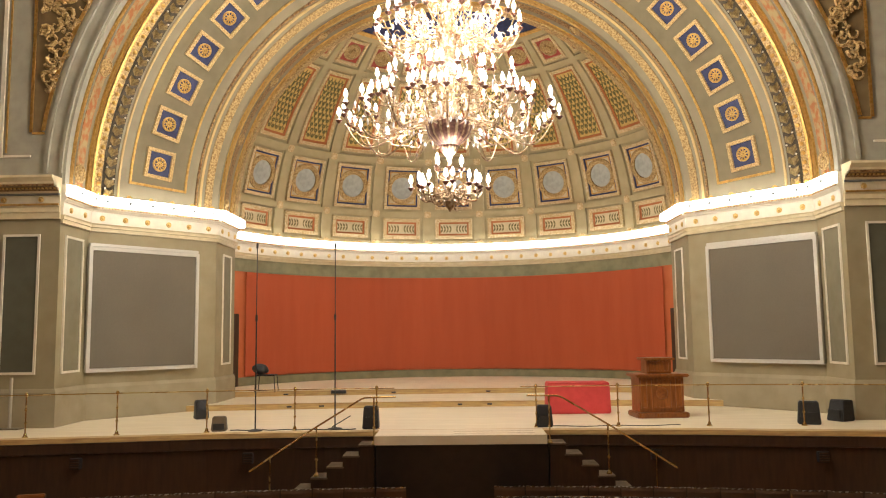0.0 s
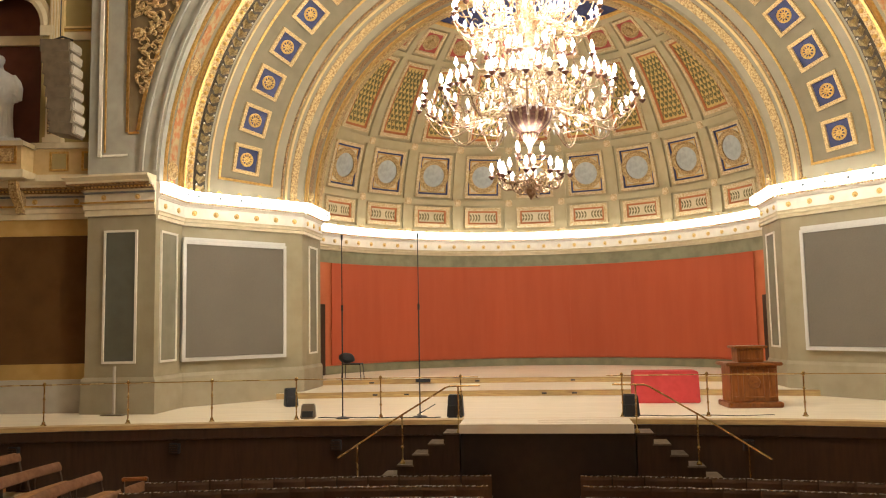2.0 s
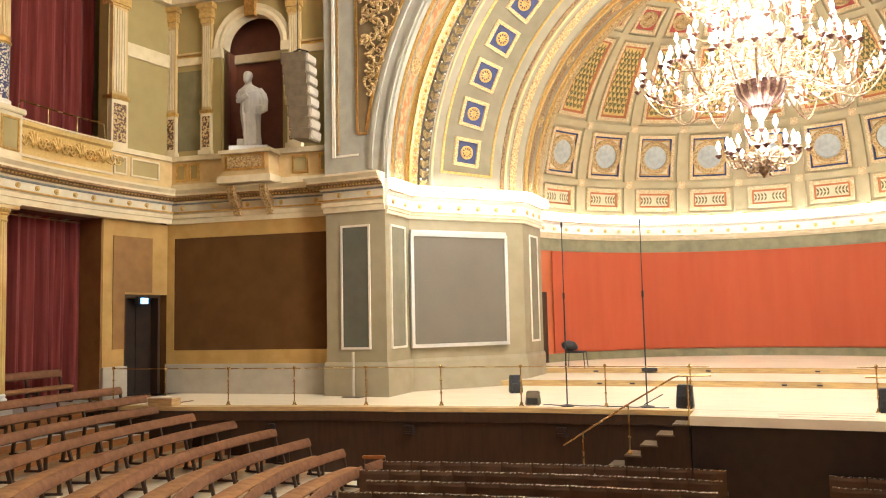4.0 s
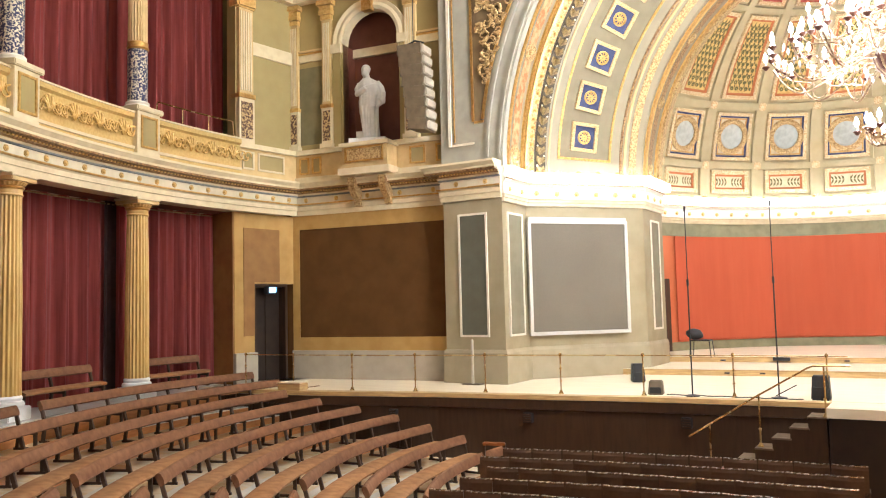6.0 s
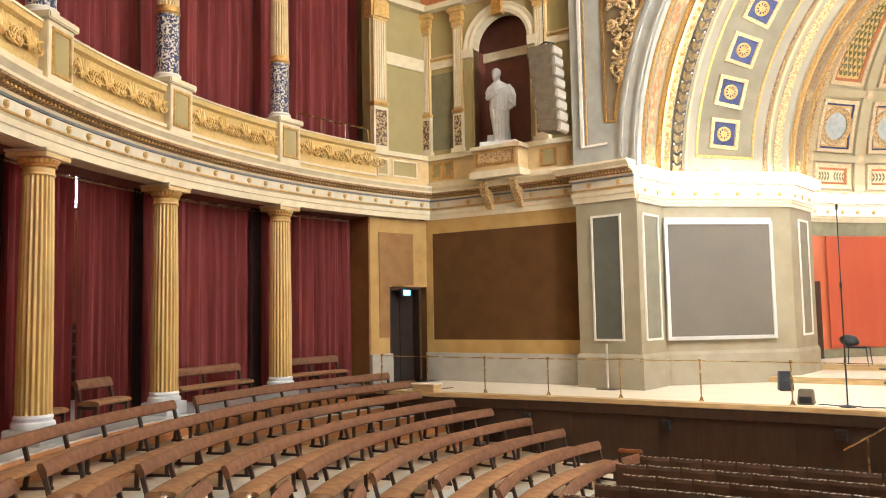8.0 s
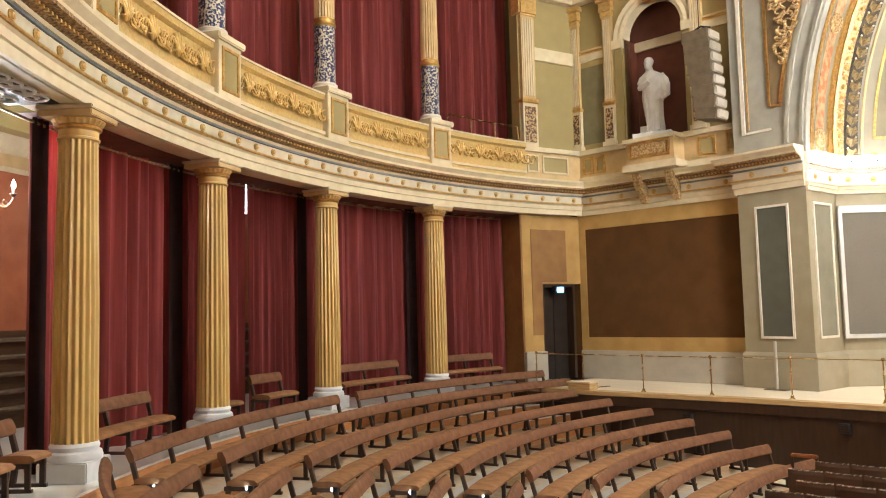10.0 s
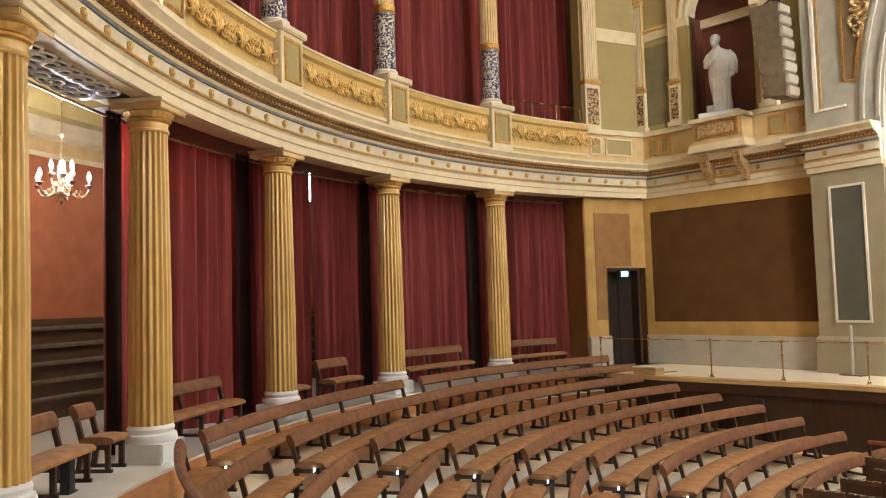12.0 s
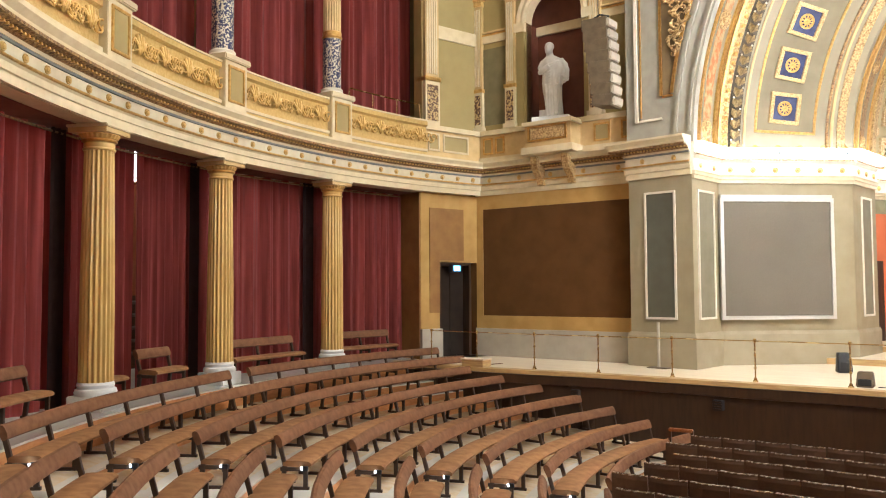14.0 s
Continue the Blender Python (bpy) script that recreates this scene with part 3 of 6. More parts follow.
# square coffers with rosettes
ME_BLUE = shared("coffer_field", one_box((-0.29, -0.29, 0), (0.29, 0.29, 0.012)), BLUE)
ME_FR = shared("coffer_frame", frame_bars(bmesh.new(), Matrix.Rotation(radians(90), 4, "X"), -0.37, 0.37, -0.37, 0.37, 0.085, 0.0, 0.07), GILTFINE)
bm = lathe(bmesh.new(), [(0.18, 0.0), (0.18, 0.035), (0.155, 0.05), (0.13, 0.03), (0.13, 0.004)], 18)
lathe(bm, [(0.075, 0.0), (0.075, 0.04), (0.05, 0.06), (0.035, 0.045), (0.025, 0.08), (0.005, 0.09)], 12)
for k in range(10):
    a = 2 * math.pi * k / 10
    tube(bm, [(0.07 * math.cos(a), 0.07 * math.sin(a), 0.03), (0.11 * math.cos(a), 0.11 * math.sin(a), 0.06), (0.15 * math.cos(a), 0.15 * math.sin(a), 0.035)], 0.014, 5, 0.024)
ME_ROS = shared("rosette", bm, GOLDPAINT)
for i in range(21):
    m = on_arch(1, 0.48, 8.0 + 164.0 * i / 20, 0.010)
    field = place("coffer_field", ME_BLUE, m, arch)
    place("coffer_frame", ME_FR, m, arch)
    place("rosette", ME_ROS, m, arch)
# beads and leaves on the reveal
ME_BEAD = shared("bead", lathe(bmesh.new(), [(0.02, 0), (0.055, 0.02), (0.05, 0.05), (0.015, 0.07)], 8), GOLD)
bm = bmesh.new()
for sx in (-1, 1):
    vs = [bm.verts.new(v) for v in ((0, -0.12, 0), (sx * 0.13, -0.02, 0.05), (sx * 0.10, 0.12, 0.03), (0, 0.06, 0.075))]
    bm.faces.new(vs)
ME_LEAF = shared("garland_leaf", bm, GARLEAF)
ME_PEARL = shared("pearl", lathe(bmesh.new(), [(0.008, 0), (0.024, 0.014), (0.024, 0.03), (0.008, 0.045)], 6), PALE)
for i in range(118):
    a = 0.8 + 178.4 * i / 117
    place("bead", ME_BEAD, on_arch(1, 0.046, a, 0.03), arch)
for i in range(100):
    a = 0.9 + 178.2 * i / 99
    mm = on_arch(1, 0.12, a, 0.02)
    place("garland_leaf", ME_LEAF, mm @ (pose(0, 0, 0, 0, 0, 180) if a > 90 else pose(0, 0, 0)), arch)
    place("pearl", ME_PEARL, on_arch(1, 0.12 + (0.028 if i % 2 else -0.028), a + 0.8, 0.05), arch)
# painted medallions on the two orange bands
for f, s, cnt, r in ((0, 0.55, 11, 0.17), (2, 0.43, 11, 0.13)):
    bm = lathe(bmesh.new(), [(r, 0), (r, 0.025), (r * 0.8, 0.04), (r * 0.75, 0.02), (r * 0.4, 0.02), (r * 0.3, 0.05), (0.01, 0.06)], 16)
    bmesh.ops.scale(bm, vec=(1.5, 1.3, 1), verts=bm.verts)
    me = shared("medallion", bm, GILT)
    for i in range(cnt):
        place("medallion", me, on_arch(f, s, 3 + 174 * i / (cnt - 1), 0.012), arch)

# spandrel wall above the piers
bm = bmesh.new()
Rr, XO, ZT = PROF[0][0], 9.95, 15.6
inner, outer = [], []
for i in range(61):
    a = radians(180 * i / 60)
    c, s_ = -math.cos(a), math.sin(a)
    inner.append((AX + Rr * c, SP + Rr * s_))
    k = min(XO / max(abs(c), 1e-6), (ZT - SP) / max(s_, 1e-6))
    outer.append((AX + k * c, SP + k * s_))
for y in (16.7, 17.2):
    vi = [bm.verts.new((x, y, z)) for x, z in inner]
    vo = [bm.verts.new((x, y, z)) for x, z in outer]
    for i in range(60):
        bm.faces.new((vi[i], vi[i + 1], vo[i + 1], vo[i]))
for sx in (-1, 1):
    box(bm, (AX + sx * XO, 16.702, EB), (AX + sx * (XO - 0.3), 17.4, ZT))
spandrel = setting("wall_spandrel", bm, GREY, "grey-green spandrel wall round the proscenium arch", "wall")
for sx in (-1, 1):
    def flat_bar(x0, x1, z0, z1, d, name, mt):
        return part(name, one_box((AX + sx * x0, 16.70 - d, z0), (AX + sx * x1, 16.705, z1)), mt, spandrel)
    flat_bar(8.98, 9.04, 6.3, 15.0, 0.04, "gilt_fillet", GOLD)
    flat_bar(9.62, 9.70, 5.75, 15.0, 0.05, "pale_moulding", PALE)
    flat_bar(9.0, 9.60, 5.75, 5.80, 0.03, "pale_moulding", PALE)
    flat_bar(8.72, 8.98, 6.25, 6.3, 0.04, "gilt_fillet", GOLD)
    bm = bmesh.new()
    # curved moulding parallel to the arch
    for r0, r1, d in ((8.62, 8.70, 0.06), (8.30, 8.36, 0.05)):
        pr = []
        for i in range(31):
            a = radians(2 + 84 * i / 30)
            pr.append([bm.verts.new((AX + sx * r * math.cos(a), 16.7 - dd, SP + r * math.sin(a))) for r, dd in ((r0, 0), (r0, d), (r1, d), (r1, 0))])
        for p, q in zip(pr, pr[1:]):
            for j in range(3):
                bm.faces.new((p[j], p[j + 1], q[j + 1], q[j]))
    part("arch_moulding", bm, GREY, spandrel)
    # gilt scrollwork filling the triangular field
    rnd = random.Random(5 + sx)
    bm = bmesh.new()
    for k in range(60):
        z = 7.25 + 4.4 * k / 59
        xa = math.sqrt(max(0.01, 8.85 ** 2 - (z - SP) ** 2))
        w = max(0.10, 8.88 - xa)
        for c in range(max(1, int(w / 0.35))):
            cx0 = xa + 0.06 + rnd.random() * max(0.05, w - 0.12)
            rad, turns = 0.06 + 0.12 * rnd.random(), 0.7 + 0.8 * rnd.random()
            ph, sg = rnd.random() * 6.3, rnd.choice((-1, 1))
            pts = []
            for q in range(10):
                aa = ph + sg * turns * 2 * math.pi * q / 9 * 0.75
                rr = rad * (0.25 + 0.85 * q / 9)
                pts.append((AX + sx * (cx0 + rr * math.cos(aa)), 16.66 - 0.015 * math.sin(q), z + rr * math.sin(aa)))
            tube(bm, pts, 0.012, 5, 0.05)
    part("gilt_scrollwork", bm, GILT, spandrel, "bronzed gilt scroll relief")
    bm = bmesh.new()
    vs = [bm.verts.new((AX + sx * 8.98, 16.692, 6.3)), bm.verts.new((AX + sx * 8.98, 16.692, 13.5))]
    for i in range(30):
        z = 13.0 - (13.0 - 6.3) * i / 29
        xa = math.sqrt(max(0.01, 8.86 ** 2 - (z - SP) ** 2)) if z - SP < 8.8 else 0.1
        vs.append(bm.verts.new((AX + sx * min(8.97, xa), 16.692, z)))
    bm.faces.new(vs)
    part("spandrel_field", bm, SPANFIELD, spandrel, "brown-olive painted field")
    bm = bmesh.new()
    pr = []
    for i in range(31):
        a = radians(8 + 76 * i / 30)
        pr.append([bm.verts.new((AX + sx * r * math.cos(a), 16.7 - dd, SP + r * math.sin(a))) for r, dd in ((8.80, 0), (8.80, 0.04), (8.87, 0.04), (8.87, 0))])
    for p, q in zip(pr, pr[1:]):
        for j in range(3):
            bm.faces.new((p[j], p[j + 1], q[j + 1], q[j]))
    part("gilt_fillet", bm, GOLD, spandrel)
    flat_bar(9.53, 9.56, 5.85, 15.0, 0.03, "gilt_fillet", GOLD)

# half dome over the apse with coffers


def dome(az, el, r=DR):
    a, e = radians(az), radians(el)
    return Vector((AX + r * math.cos(e) * math.sin(a), DY + r * math.cos(e) * math.cos(a), SP + r * math.sin(e)))


def dome_patch(bm, a0, a1, e0, e1, r, na=6, ne=6, back=0.0):
    g = [[bm.verts.new(dome(a0 + (a1 - a0) * i / na, e0 + (e1 - e0) * j / ne, r)) for j in range(ne + 1)] for i in range(na + 1)]
    for i in range(na):
        for j in range(ne):
            bm.faces.new((g[i][j], g[i + 1][j], g[i + 1][j + 1], g[i][j + 1]))
    if back:
        rim = [g[i][0] for i in range(na + 1)] + [g[na][j] for j in range(1, ne + 1)] + [g[i][ne] for i in range(na - 1, -1, -1)] + [g[0][j] for j in range(ne - 1, 0, -1)]
        c = Vector((AX, DY, SP))
        out = [bm.verts.new(c + (v.co - c) * ((r + back) / r)) for v in rim]
        k = len(rim)
        for i in range(k):
            bm.faces.new((rim[i], rim[(i + 1) % k], out[(i + 1) % k], out[i]))
    return bm


def dome_ring(a0, a1, e0, e1, wa, we, r, back):
    """A rectangular frame lying on the dome."""
    bm = bmesh.new()
    dome_patch(bm, a0, a1, e0, e0 + we, r, 6, 1, back)
    dome_patch(bm, a0, a1, e1 - we, e1, r, 6, 1, back)
    dome_patch(bm, a0, a0 + wa, e0 + we, e1 - we, r, 1, 6, back)
    dome_patch(bm, a1 - wa, a1, e0 + we, e1 - we, r, 1, 6, back)
    return bm


bm = dome_patch(bmesh.new(), -105, 105, -2, 90, DR + 0.12, 80, 36)
domeob = setting("dome_apse", bm, DOMEPAINT, "coffered half dome over the apse, grey-green and gilt", "dome", True)
STEP = 15.1
CENTRES = [STEP * i for i in range(-6, 7)]
ROWS_EL = [(1.9, 7.7), (10.3, 22.2), (25.6, 46.5), (49.3, 56.6)]
# ribs
for c in [STEP * (i + 0.5) for i in range(-7, 7)]:
    part("rib", dome_patch(bmesh.new(), c - 1.35, c + 1.35, 0, 58, DR, 2, 30, 0.1), DOMEPAINT, domeob)
for e0, e1 in ((-0.5, 1.2), (8.1, 9.7), (23.0, 24.8), (47.3, 48.6), (57.2, 58.6)):
    part("rib_ring", dome_patch(bmesh.new(), -100, 100, e0, e1, DR - 0.004, 70, 1, 0.1), DOMEPAINT, domeob)
part("gilt_ring", dome_patch(bmesh.new(), -100, 100, 58.6, 59.6, DR - 0.02, 70, 1, 0.1), GOLD, domeob)
part("starry_cap", dome_patch(bmesh.new(), -105, 105, 59.6, 90, DR + 0.02, 60, 12), BLUE, domeob, "dark blue cap strewn with gold stars")
rnd = random.Random(3)
ME_STAR = shared("gold_star", lathe(bmesh.new(), [(0.035, 0), (0.02, 0.02)], 6), GOLD)


def on_dome(az, el, r):
    p = dome(az, el, r)
    z = (Vector((AX, DY, SP)) - p).normalized()
    x = z.cross(Vector((0, 0, 1))).normalized()
    y = z.cross(x)
    return Matrix(((x.x, y.x, z.x, p.x), (x.y, y.y, z.y, p.y), (x.z, y.z, z.z, p.z), (0, 0, 0, 1)))


for el in (61.5, 64.5, 67.5, 71, 75):
    for k in range(18):
        place("gold_star", ME_STAR, on_dome(-88 + 176 * k / 17 + (el % 3), el, DR + 0.01), domeob)
ME_KNOT = shared("rib_knot", box(bmesh.new(), (-0.12, -0.12, 0), (0.12, 0.12, 0.05), None, 0.03), CREAMGILT)
for i in range(-7, 7):
    for e in (0.5, 8.9, 23.9):
        place("rib_knot", ME_KNOT, on_dome(STEP * (i + 0.5), e, DR), domeob)
ME_EYE = shared("roundel", lathe(bmesh.new(), [(0.40, 0), (0.40, 0.02), (0.39, 0.02)], 28), NICHE)
bm = bmesh.new()
for k in range(32):
    a0, a1 = 2 * math.pi * k / 32, 2 * math.pi * (k + 1) / 32
    q = []
    for a in (a0, a1):
        q.append([bm.verts.new((r * math.cos(a), r * math.sin(a), z)) for r, z in ((0.41, 0.0), (0.41, 0.06), (0.50, 0.075), (0.58, 0.05), (0.58, 0.0))])
    for j in range(4):
        bm.faces.new((q[0][j], q[0][j + 1], q[1][j + 1], q[1][j]))
ME_EYERING = shared("roundel_ring", bm, GILT)
bm = lathe(bmesh.new(), [(0.30, 0), (0.30, 0.02), (0.22, 0.06), (0.2, 0.03), (0.12, 0.03), (0.1, 0.09), (0.02, 0.1)], 18)
ME_DOMEROS = shared("dome_rosette", bm, GILT)
# a laurel leaf pair and a leafy sprig, used over the painted fields


def leaf(bm, x, y, ang, l, w, z=0.0):
    c, s = math.cos(ang), math.sin(ang)
    pts = [(0, 0), (l * 0.35, w), (l, 0), (l * 0.35, -w)]
    bm.faces.new([bm.verts.new((x + px * c - py * s, y + px * s + py * c, z)) for px, py in pts])


bm = bmesh.new()
for sx in (-1, 1):
    for k in range(4):
        x = sx * (0.10 + 0.13 * k)
        for sy in (-1, 1):
            leaf(bm, x, 0, (0 if sx > 0 else math.pi) + sx * sy * 0.75, 0.17, 0.035)
ME_LAUREL = shared("laurel_sprig", bm, LEAFDARK)
rnd = random.Random(11)
bm = bmesh.new()
for j in range(11):
    for i in range(5):
        # sprigs in staggered rows, five leaves fanned round each
        w = 1 - 0.33 * j / 10
        x = (i - 2.0) * 0.235 * w + (0.055 if j % 2 else -0.055) * w
        y = -1.13 + 2.12 * j / 10
        for t in (-0.5, 0.35, 1.57, 2.79, 3.64):
            leaf(bm, x + 0.02 * math.cos(t), y + 0.03, t + 0.3 * (rnd.random() - 0.5), (0.20 if t == 1.57 else 0.165) * (0.8 + 0.4 * rnd.random()), 0.036)
ME_VINE = shared("vine_pattern", bm, LEAFDARK)
for i, c in enumerate(CENTRES):
    w = 5.3
    (a0, a1), (b0, b1), (c0, c1), (d0, d1) = ROWS_EL
    part("coffer_frame", dome_ring(c - w, c + w, a0, a1, 1.0, 1.0, DR + 0.01, 0.1), CREAMGILT, domeob)
    part("painted_field", dome_ring(c - w + 1.0, c + w - 1.0, a0 + 1.0, a1 - 1.0, 0.5, 0.5, DR + 0.06, 0.04), TERRA, domeob)
    part("painted_field", dome_patch(bmesh.new(), c - w + 1.4, c + w - 1.4, a0 + 1.4, a1 - 1.4, DR + 0.085), CREAM, domeob)
    place("laurel_sprig", ME_LAUREL, on_dome(c, (a0 + a1) / 2, DR + 0.06) @ Matrix.Scale(0.82, 4, (1, 0, 0)) @ Matrix.Scale(1.25, 4, (0, 1, 0)), domeob)
    part("coffer_frame", dome_ring(c - w, c + w, b0, b1, 0.8, 0.8, DR + 0.01, 0.1), CREAMGILT, domeob)
    part("painted_field", dome_ring(c - w + 0.8, c + w - 0.8, b0 + 0.8, b1 - 0.8, 0.45, 0.45, DR + 0.05, 0.05), BLUE, domeob)
    part("painted_field", dome_patch(bmesh.new(), c - w + 1.25, c + w - 1.25, b0 + 1.25, b1 - 1.25, DR + 0.085), CREAM, domeob)
    part("gilt_fillet", dome_ring(c - w + 1.35, c + w - 1.35, b0 + 1.35, b1 - 1.35, 0.3, 0.3, DR + 0.06, 0.03), GOLD, domeob)
    m = on_dome(c, (b0 + b1) / 2, DR + 0.075)
    place("roundel", ME_EYE, m, domeob)
    place("roundel_ring", ME_EYERING, m, domeob)
    part("coffer_frame", dome_ring(c - w, c + w, c0, c1, 0.9, 0.9, DR + 0.01, 0.1), CREAMGILT, domeob)
    part("painted_field", dome_ring(c - w + 0.9, c + w - 0.9, c0 + 0.9, c1 - 0.9, 0.7, 0.6, DR + 0.05, 0.05), TERRA, domeob)
    part("painted_field", dome_patch(bmesh.new(), c - w + 1.6, c + w - 1.6, c0 + 1.5, c1 - 1.5, DR + 0.08), LEAFFIELD, domeob)
    # vine bent to the dome
    bm = bmesh.new()
    bm.from_mesh(ME_VINE)
    for v in bm.verts:
        el = (c0 + c1) / 2 + v.co.y * (c1 - c0 - 3.6) / 2.45
        v.co = dome(c + v.co.x / 0.56 * (w - 1.8) / (1 - 0.33 * (v.co.y + 1.15) / 2.3), el, DR + 0.07)
    part("vine_pattern", bm, LEAFDARK, domeob)
    part("coffer_frame", dome_ring(c - w, c + w, d0, d1, 1.1, 0.8, DR + 0.01, 0.1), CREAMGILT, domeob)
    part("painted_field", dome_patch(bmesh.new(), c - w + 1.1, c + w - 1.1, d0 + 0.8, d1 - 0.8, DR + 0.07), PINKRED, domeob)
    place("dome_rosette", ME_DOMEROS, on_dome(c, (d0 + d1) / 2, DR + 0.06), domeob)

# ---- auditorium: tiers, colonnade, gallery ----
R0, DRW, Z0, DZW = 14.37, 0.892, 0.335, 0.159      # bench rows: radius and top of the back
BH = 0.74                                          # height of a back above its tier
WALKZ = 0.0
AISLE = [40.6, 43.2, 46.2, 49.2, 52.2, 55.0, 57.2, 58.2, 58.8, 59.2]    # the aisle slants across the rows
for i in range(10):
    zt = Z0 - BH - DZW * i
    r1 = R0 + 0.22 - DRW * i if i else 14.5
    r0 = R0 + 0.22 - DRW * (i + 1)
    a = arc(1.0, 105, -105, 100, 0, 0)
    bm = bmesh.new()
    sweep(bm, [(CX + x * r1, CY + y * r1) for x, y in a], [(0.0, zt), (r1 - r0, zt), (r1 - r0, zt - 0.3), (0.0, zt - 0.3)])
    setting("floor_tier", bm, TIERFLOOR, "pale honey-coloured glossy wooden floor of an auditorium tier", "floor")
    bm = bmesh.new()
    sweep(bm, [(CX + x * (r0 + 0.16), CY + y * (r0 + 0.16)) for x, y in a], [(0.0, zt + 0.003), (0.17, zt + 0.003), (0.17, zt - 0.02), (0.0, zt - 0.02)])
    setting("tier_nosing", bm, FLOORPALE, "pale nosing on the edge of a tier", "floor")
    bm = sweep(bmesh.new(), [(CX + x * r0, CY + y * r0) for x, y in a], [(0.0, zt - 0.025), (0.012, zt - 0.025), (0.012, zt - DZW), (0.0, zt - DZW)])
    setting("tier_riser", bm, RISER, "orange oak riser of a tier", "floor")
bm = sweep(bmesh.new(), arc(20.5, 108, -108, 100), [(0.0, WALKZ), (6.0, WALKZ), (6.0, WALKZ - 0.5), (0.0, WALKZ - 0.5)])
setting("floor_gallery", bm, FLOORPALE, "pale grey floor of the round walkway", "floor")
setting("walkway_riser", sweep(bmesh.new(), arc(14.5, 105, -105, 100), [(0.002, -0.40), (0.014, -0.40), (0.014, -0.03), (0.002, -0.03)]), RISER, "orange oak riser below the round walkway", "floor")
# slanting aisles: a run of pale steps
for sg in (-1, 1):
    for i in range(10):
        zt = Z0 - BH - DZW * i
        r1 = R0 + 0.22 - DRW * i
        aa, half = sg * AISLE[i], 1.5 + 0.09 * i
        bm = sweep(bmesh.new(), arc(r1, aa + half, aa - half, 6), [(0.0, zt + 0.006), (DRW, zt + 0.006), (DRW, zt - 0.1), (0.0, zt - 0.1)])
        setting("aisle_step", bm, FLOORPALE, "pale step of the slanting aisle", "step")

# corridor wall behind the columns, ceilings, rear and roof that close the hall
setting("wall_corridor", sweep(bmesh.new(), arc(19.0, 104, -104, 90), [(0, 1.72), (0, 4.95), (-0.3, 4.95), (-0.3, 1.72)]), SALMON, "salmon plastered corridor wall behind the columns", "wall")
setting("corridor_dado", sweep(bmesh.new(), arc(19.0, 104, -104, 90), [(0.02, -0.3), (0.02, 1.72), (-0.3, 1.72), (-0.3, -0.3)]), DADO, "dark panelled dado of the corridor", "wall")
# bars added for the stripes of stepped seating along the corridor
for k in range(5):
    setting("dado_stripe_bar", sweep(bmesh.new(), arc(19.0, 104, -104, 90), [(0.02, 0.32 + 0.3 * k), (0.10, 0.33 + 0.3 * k), (0.10, 0.37 + 0.3 * k), (0.02, 0.40 + 0.3 * k)]), TREAD, "brown bar on the corridor dado, standing in for stepped seating", "trim")
setting("corridor_cornice", sweep(bmesh.new(), arc(19.0, 104, -104, 90), [(0.0, 4.52), (0.05, 4.52), (0.06, 4.85), (0.16, 4.9), (0.3, 5.1), (0.42, 5.2), (0.5, 5.56), (0.0, 5.56)]), CREAM, "cream cornice of the corridor", "trim")
bm = sweep(bmesh.new(), arc(19.6, 108, -108, 90), [(0.0, 5.55), (4.2, 5.55), (4.2, 5.62), (0.0, 5.62)])
setting("corridor_frieze", sweep(bmesh.new(), arc(19.0, 104, -104, 90), [(0.06, 4.60), (0.085, 4.60), (0.085, 4.82), (0.06, 4.82)]), BUFF, "buff frieze of the corridor wall", "trim")
setting("corridor_blue_band", sweep(bmesh.new(), arc(18.5, 104, -104, 90), [(0.0, 5.30), (0.03, 5.30), (0.03, 5.50), (0.0, 5.50)]), BLUEGREY, "blue-grey painted band under the corridor ceiling", "trim")
setting("ceiling_corridor", bm, PALECEIL, "cream ceiling of the corridor under the gallery", "ceiling")
setting("wall_gallery_rear", sweep(bmesh.new(), arc(18.0, 108, -108, 90), [(0, 5.0), (0, 15.6), (-0.3, 15.6), (-0.3, 5.0)]), OLIVE, "olive wall at the rear of the upper gallery", "wall")
bm = one_box((-21, -8, 15.6), (21, 17.5, 15.9))
setting("ceiling", bm, CEIL, "cream ceiling of the great hall", "ceiling")
bm = bmesh.new()
for x in (-15.5, 15.2):
    box(bm, (x - 0.3 if x < 0 else x, 14.9, -1.7), (x if x < 0 else x + 0.3, 17.4, 15.6))
setting("wall_corner", bm, OLIVE, "olive corner wall between gallery and stage", "wall")

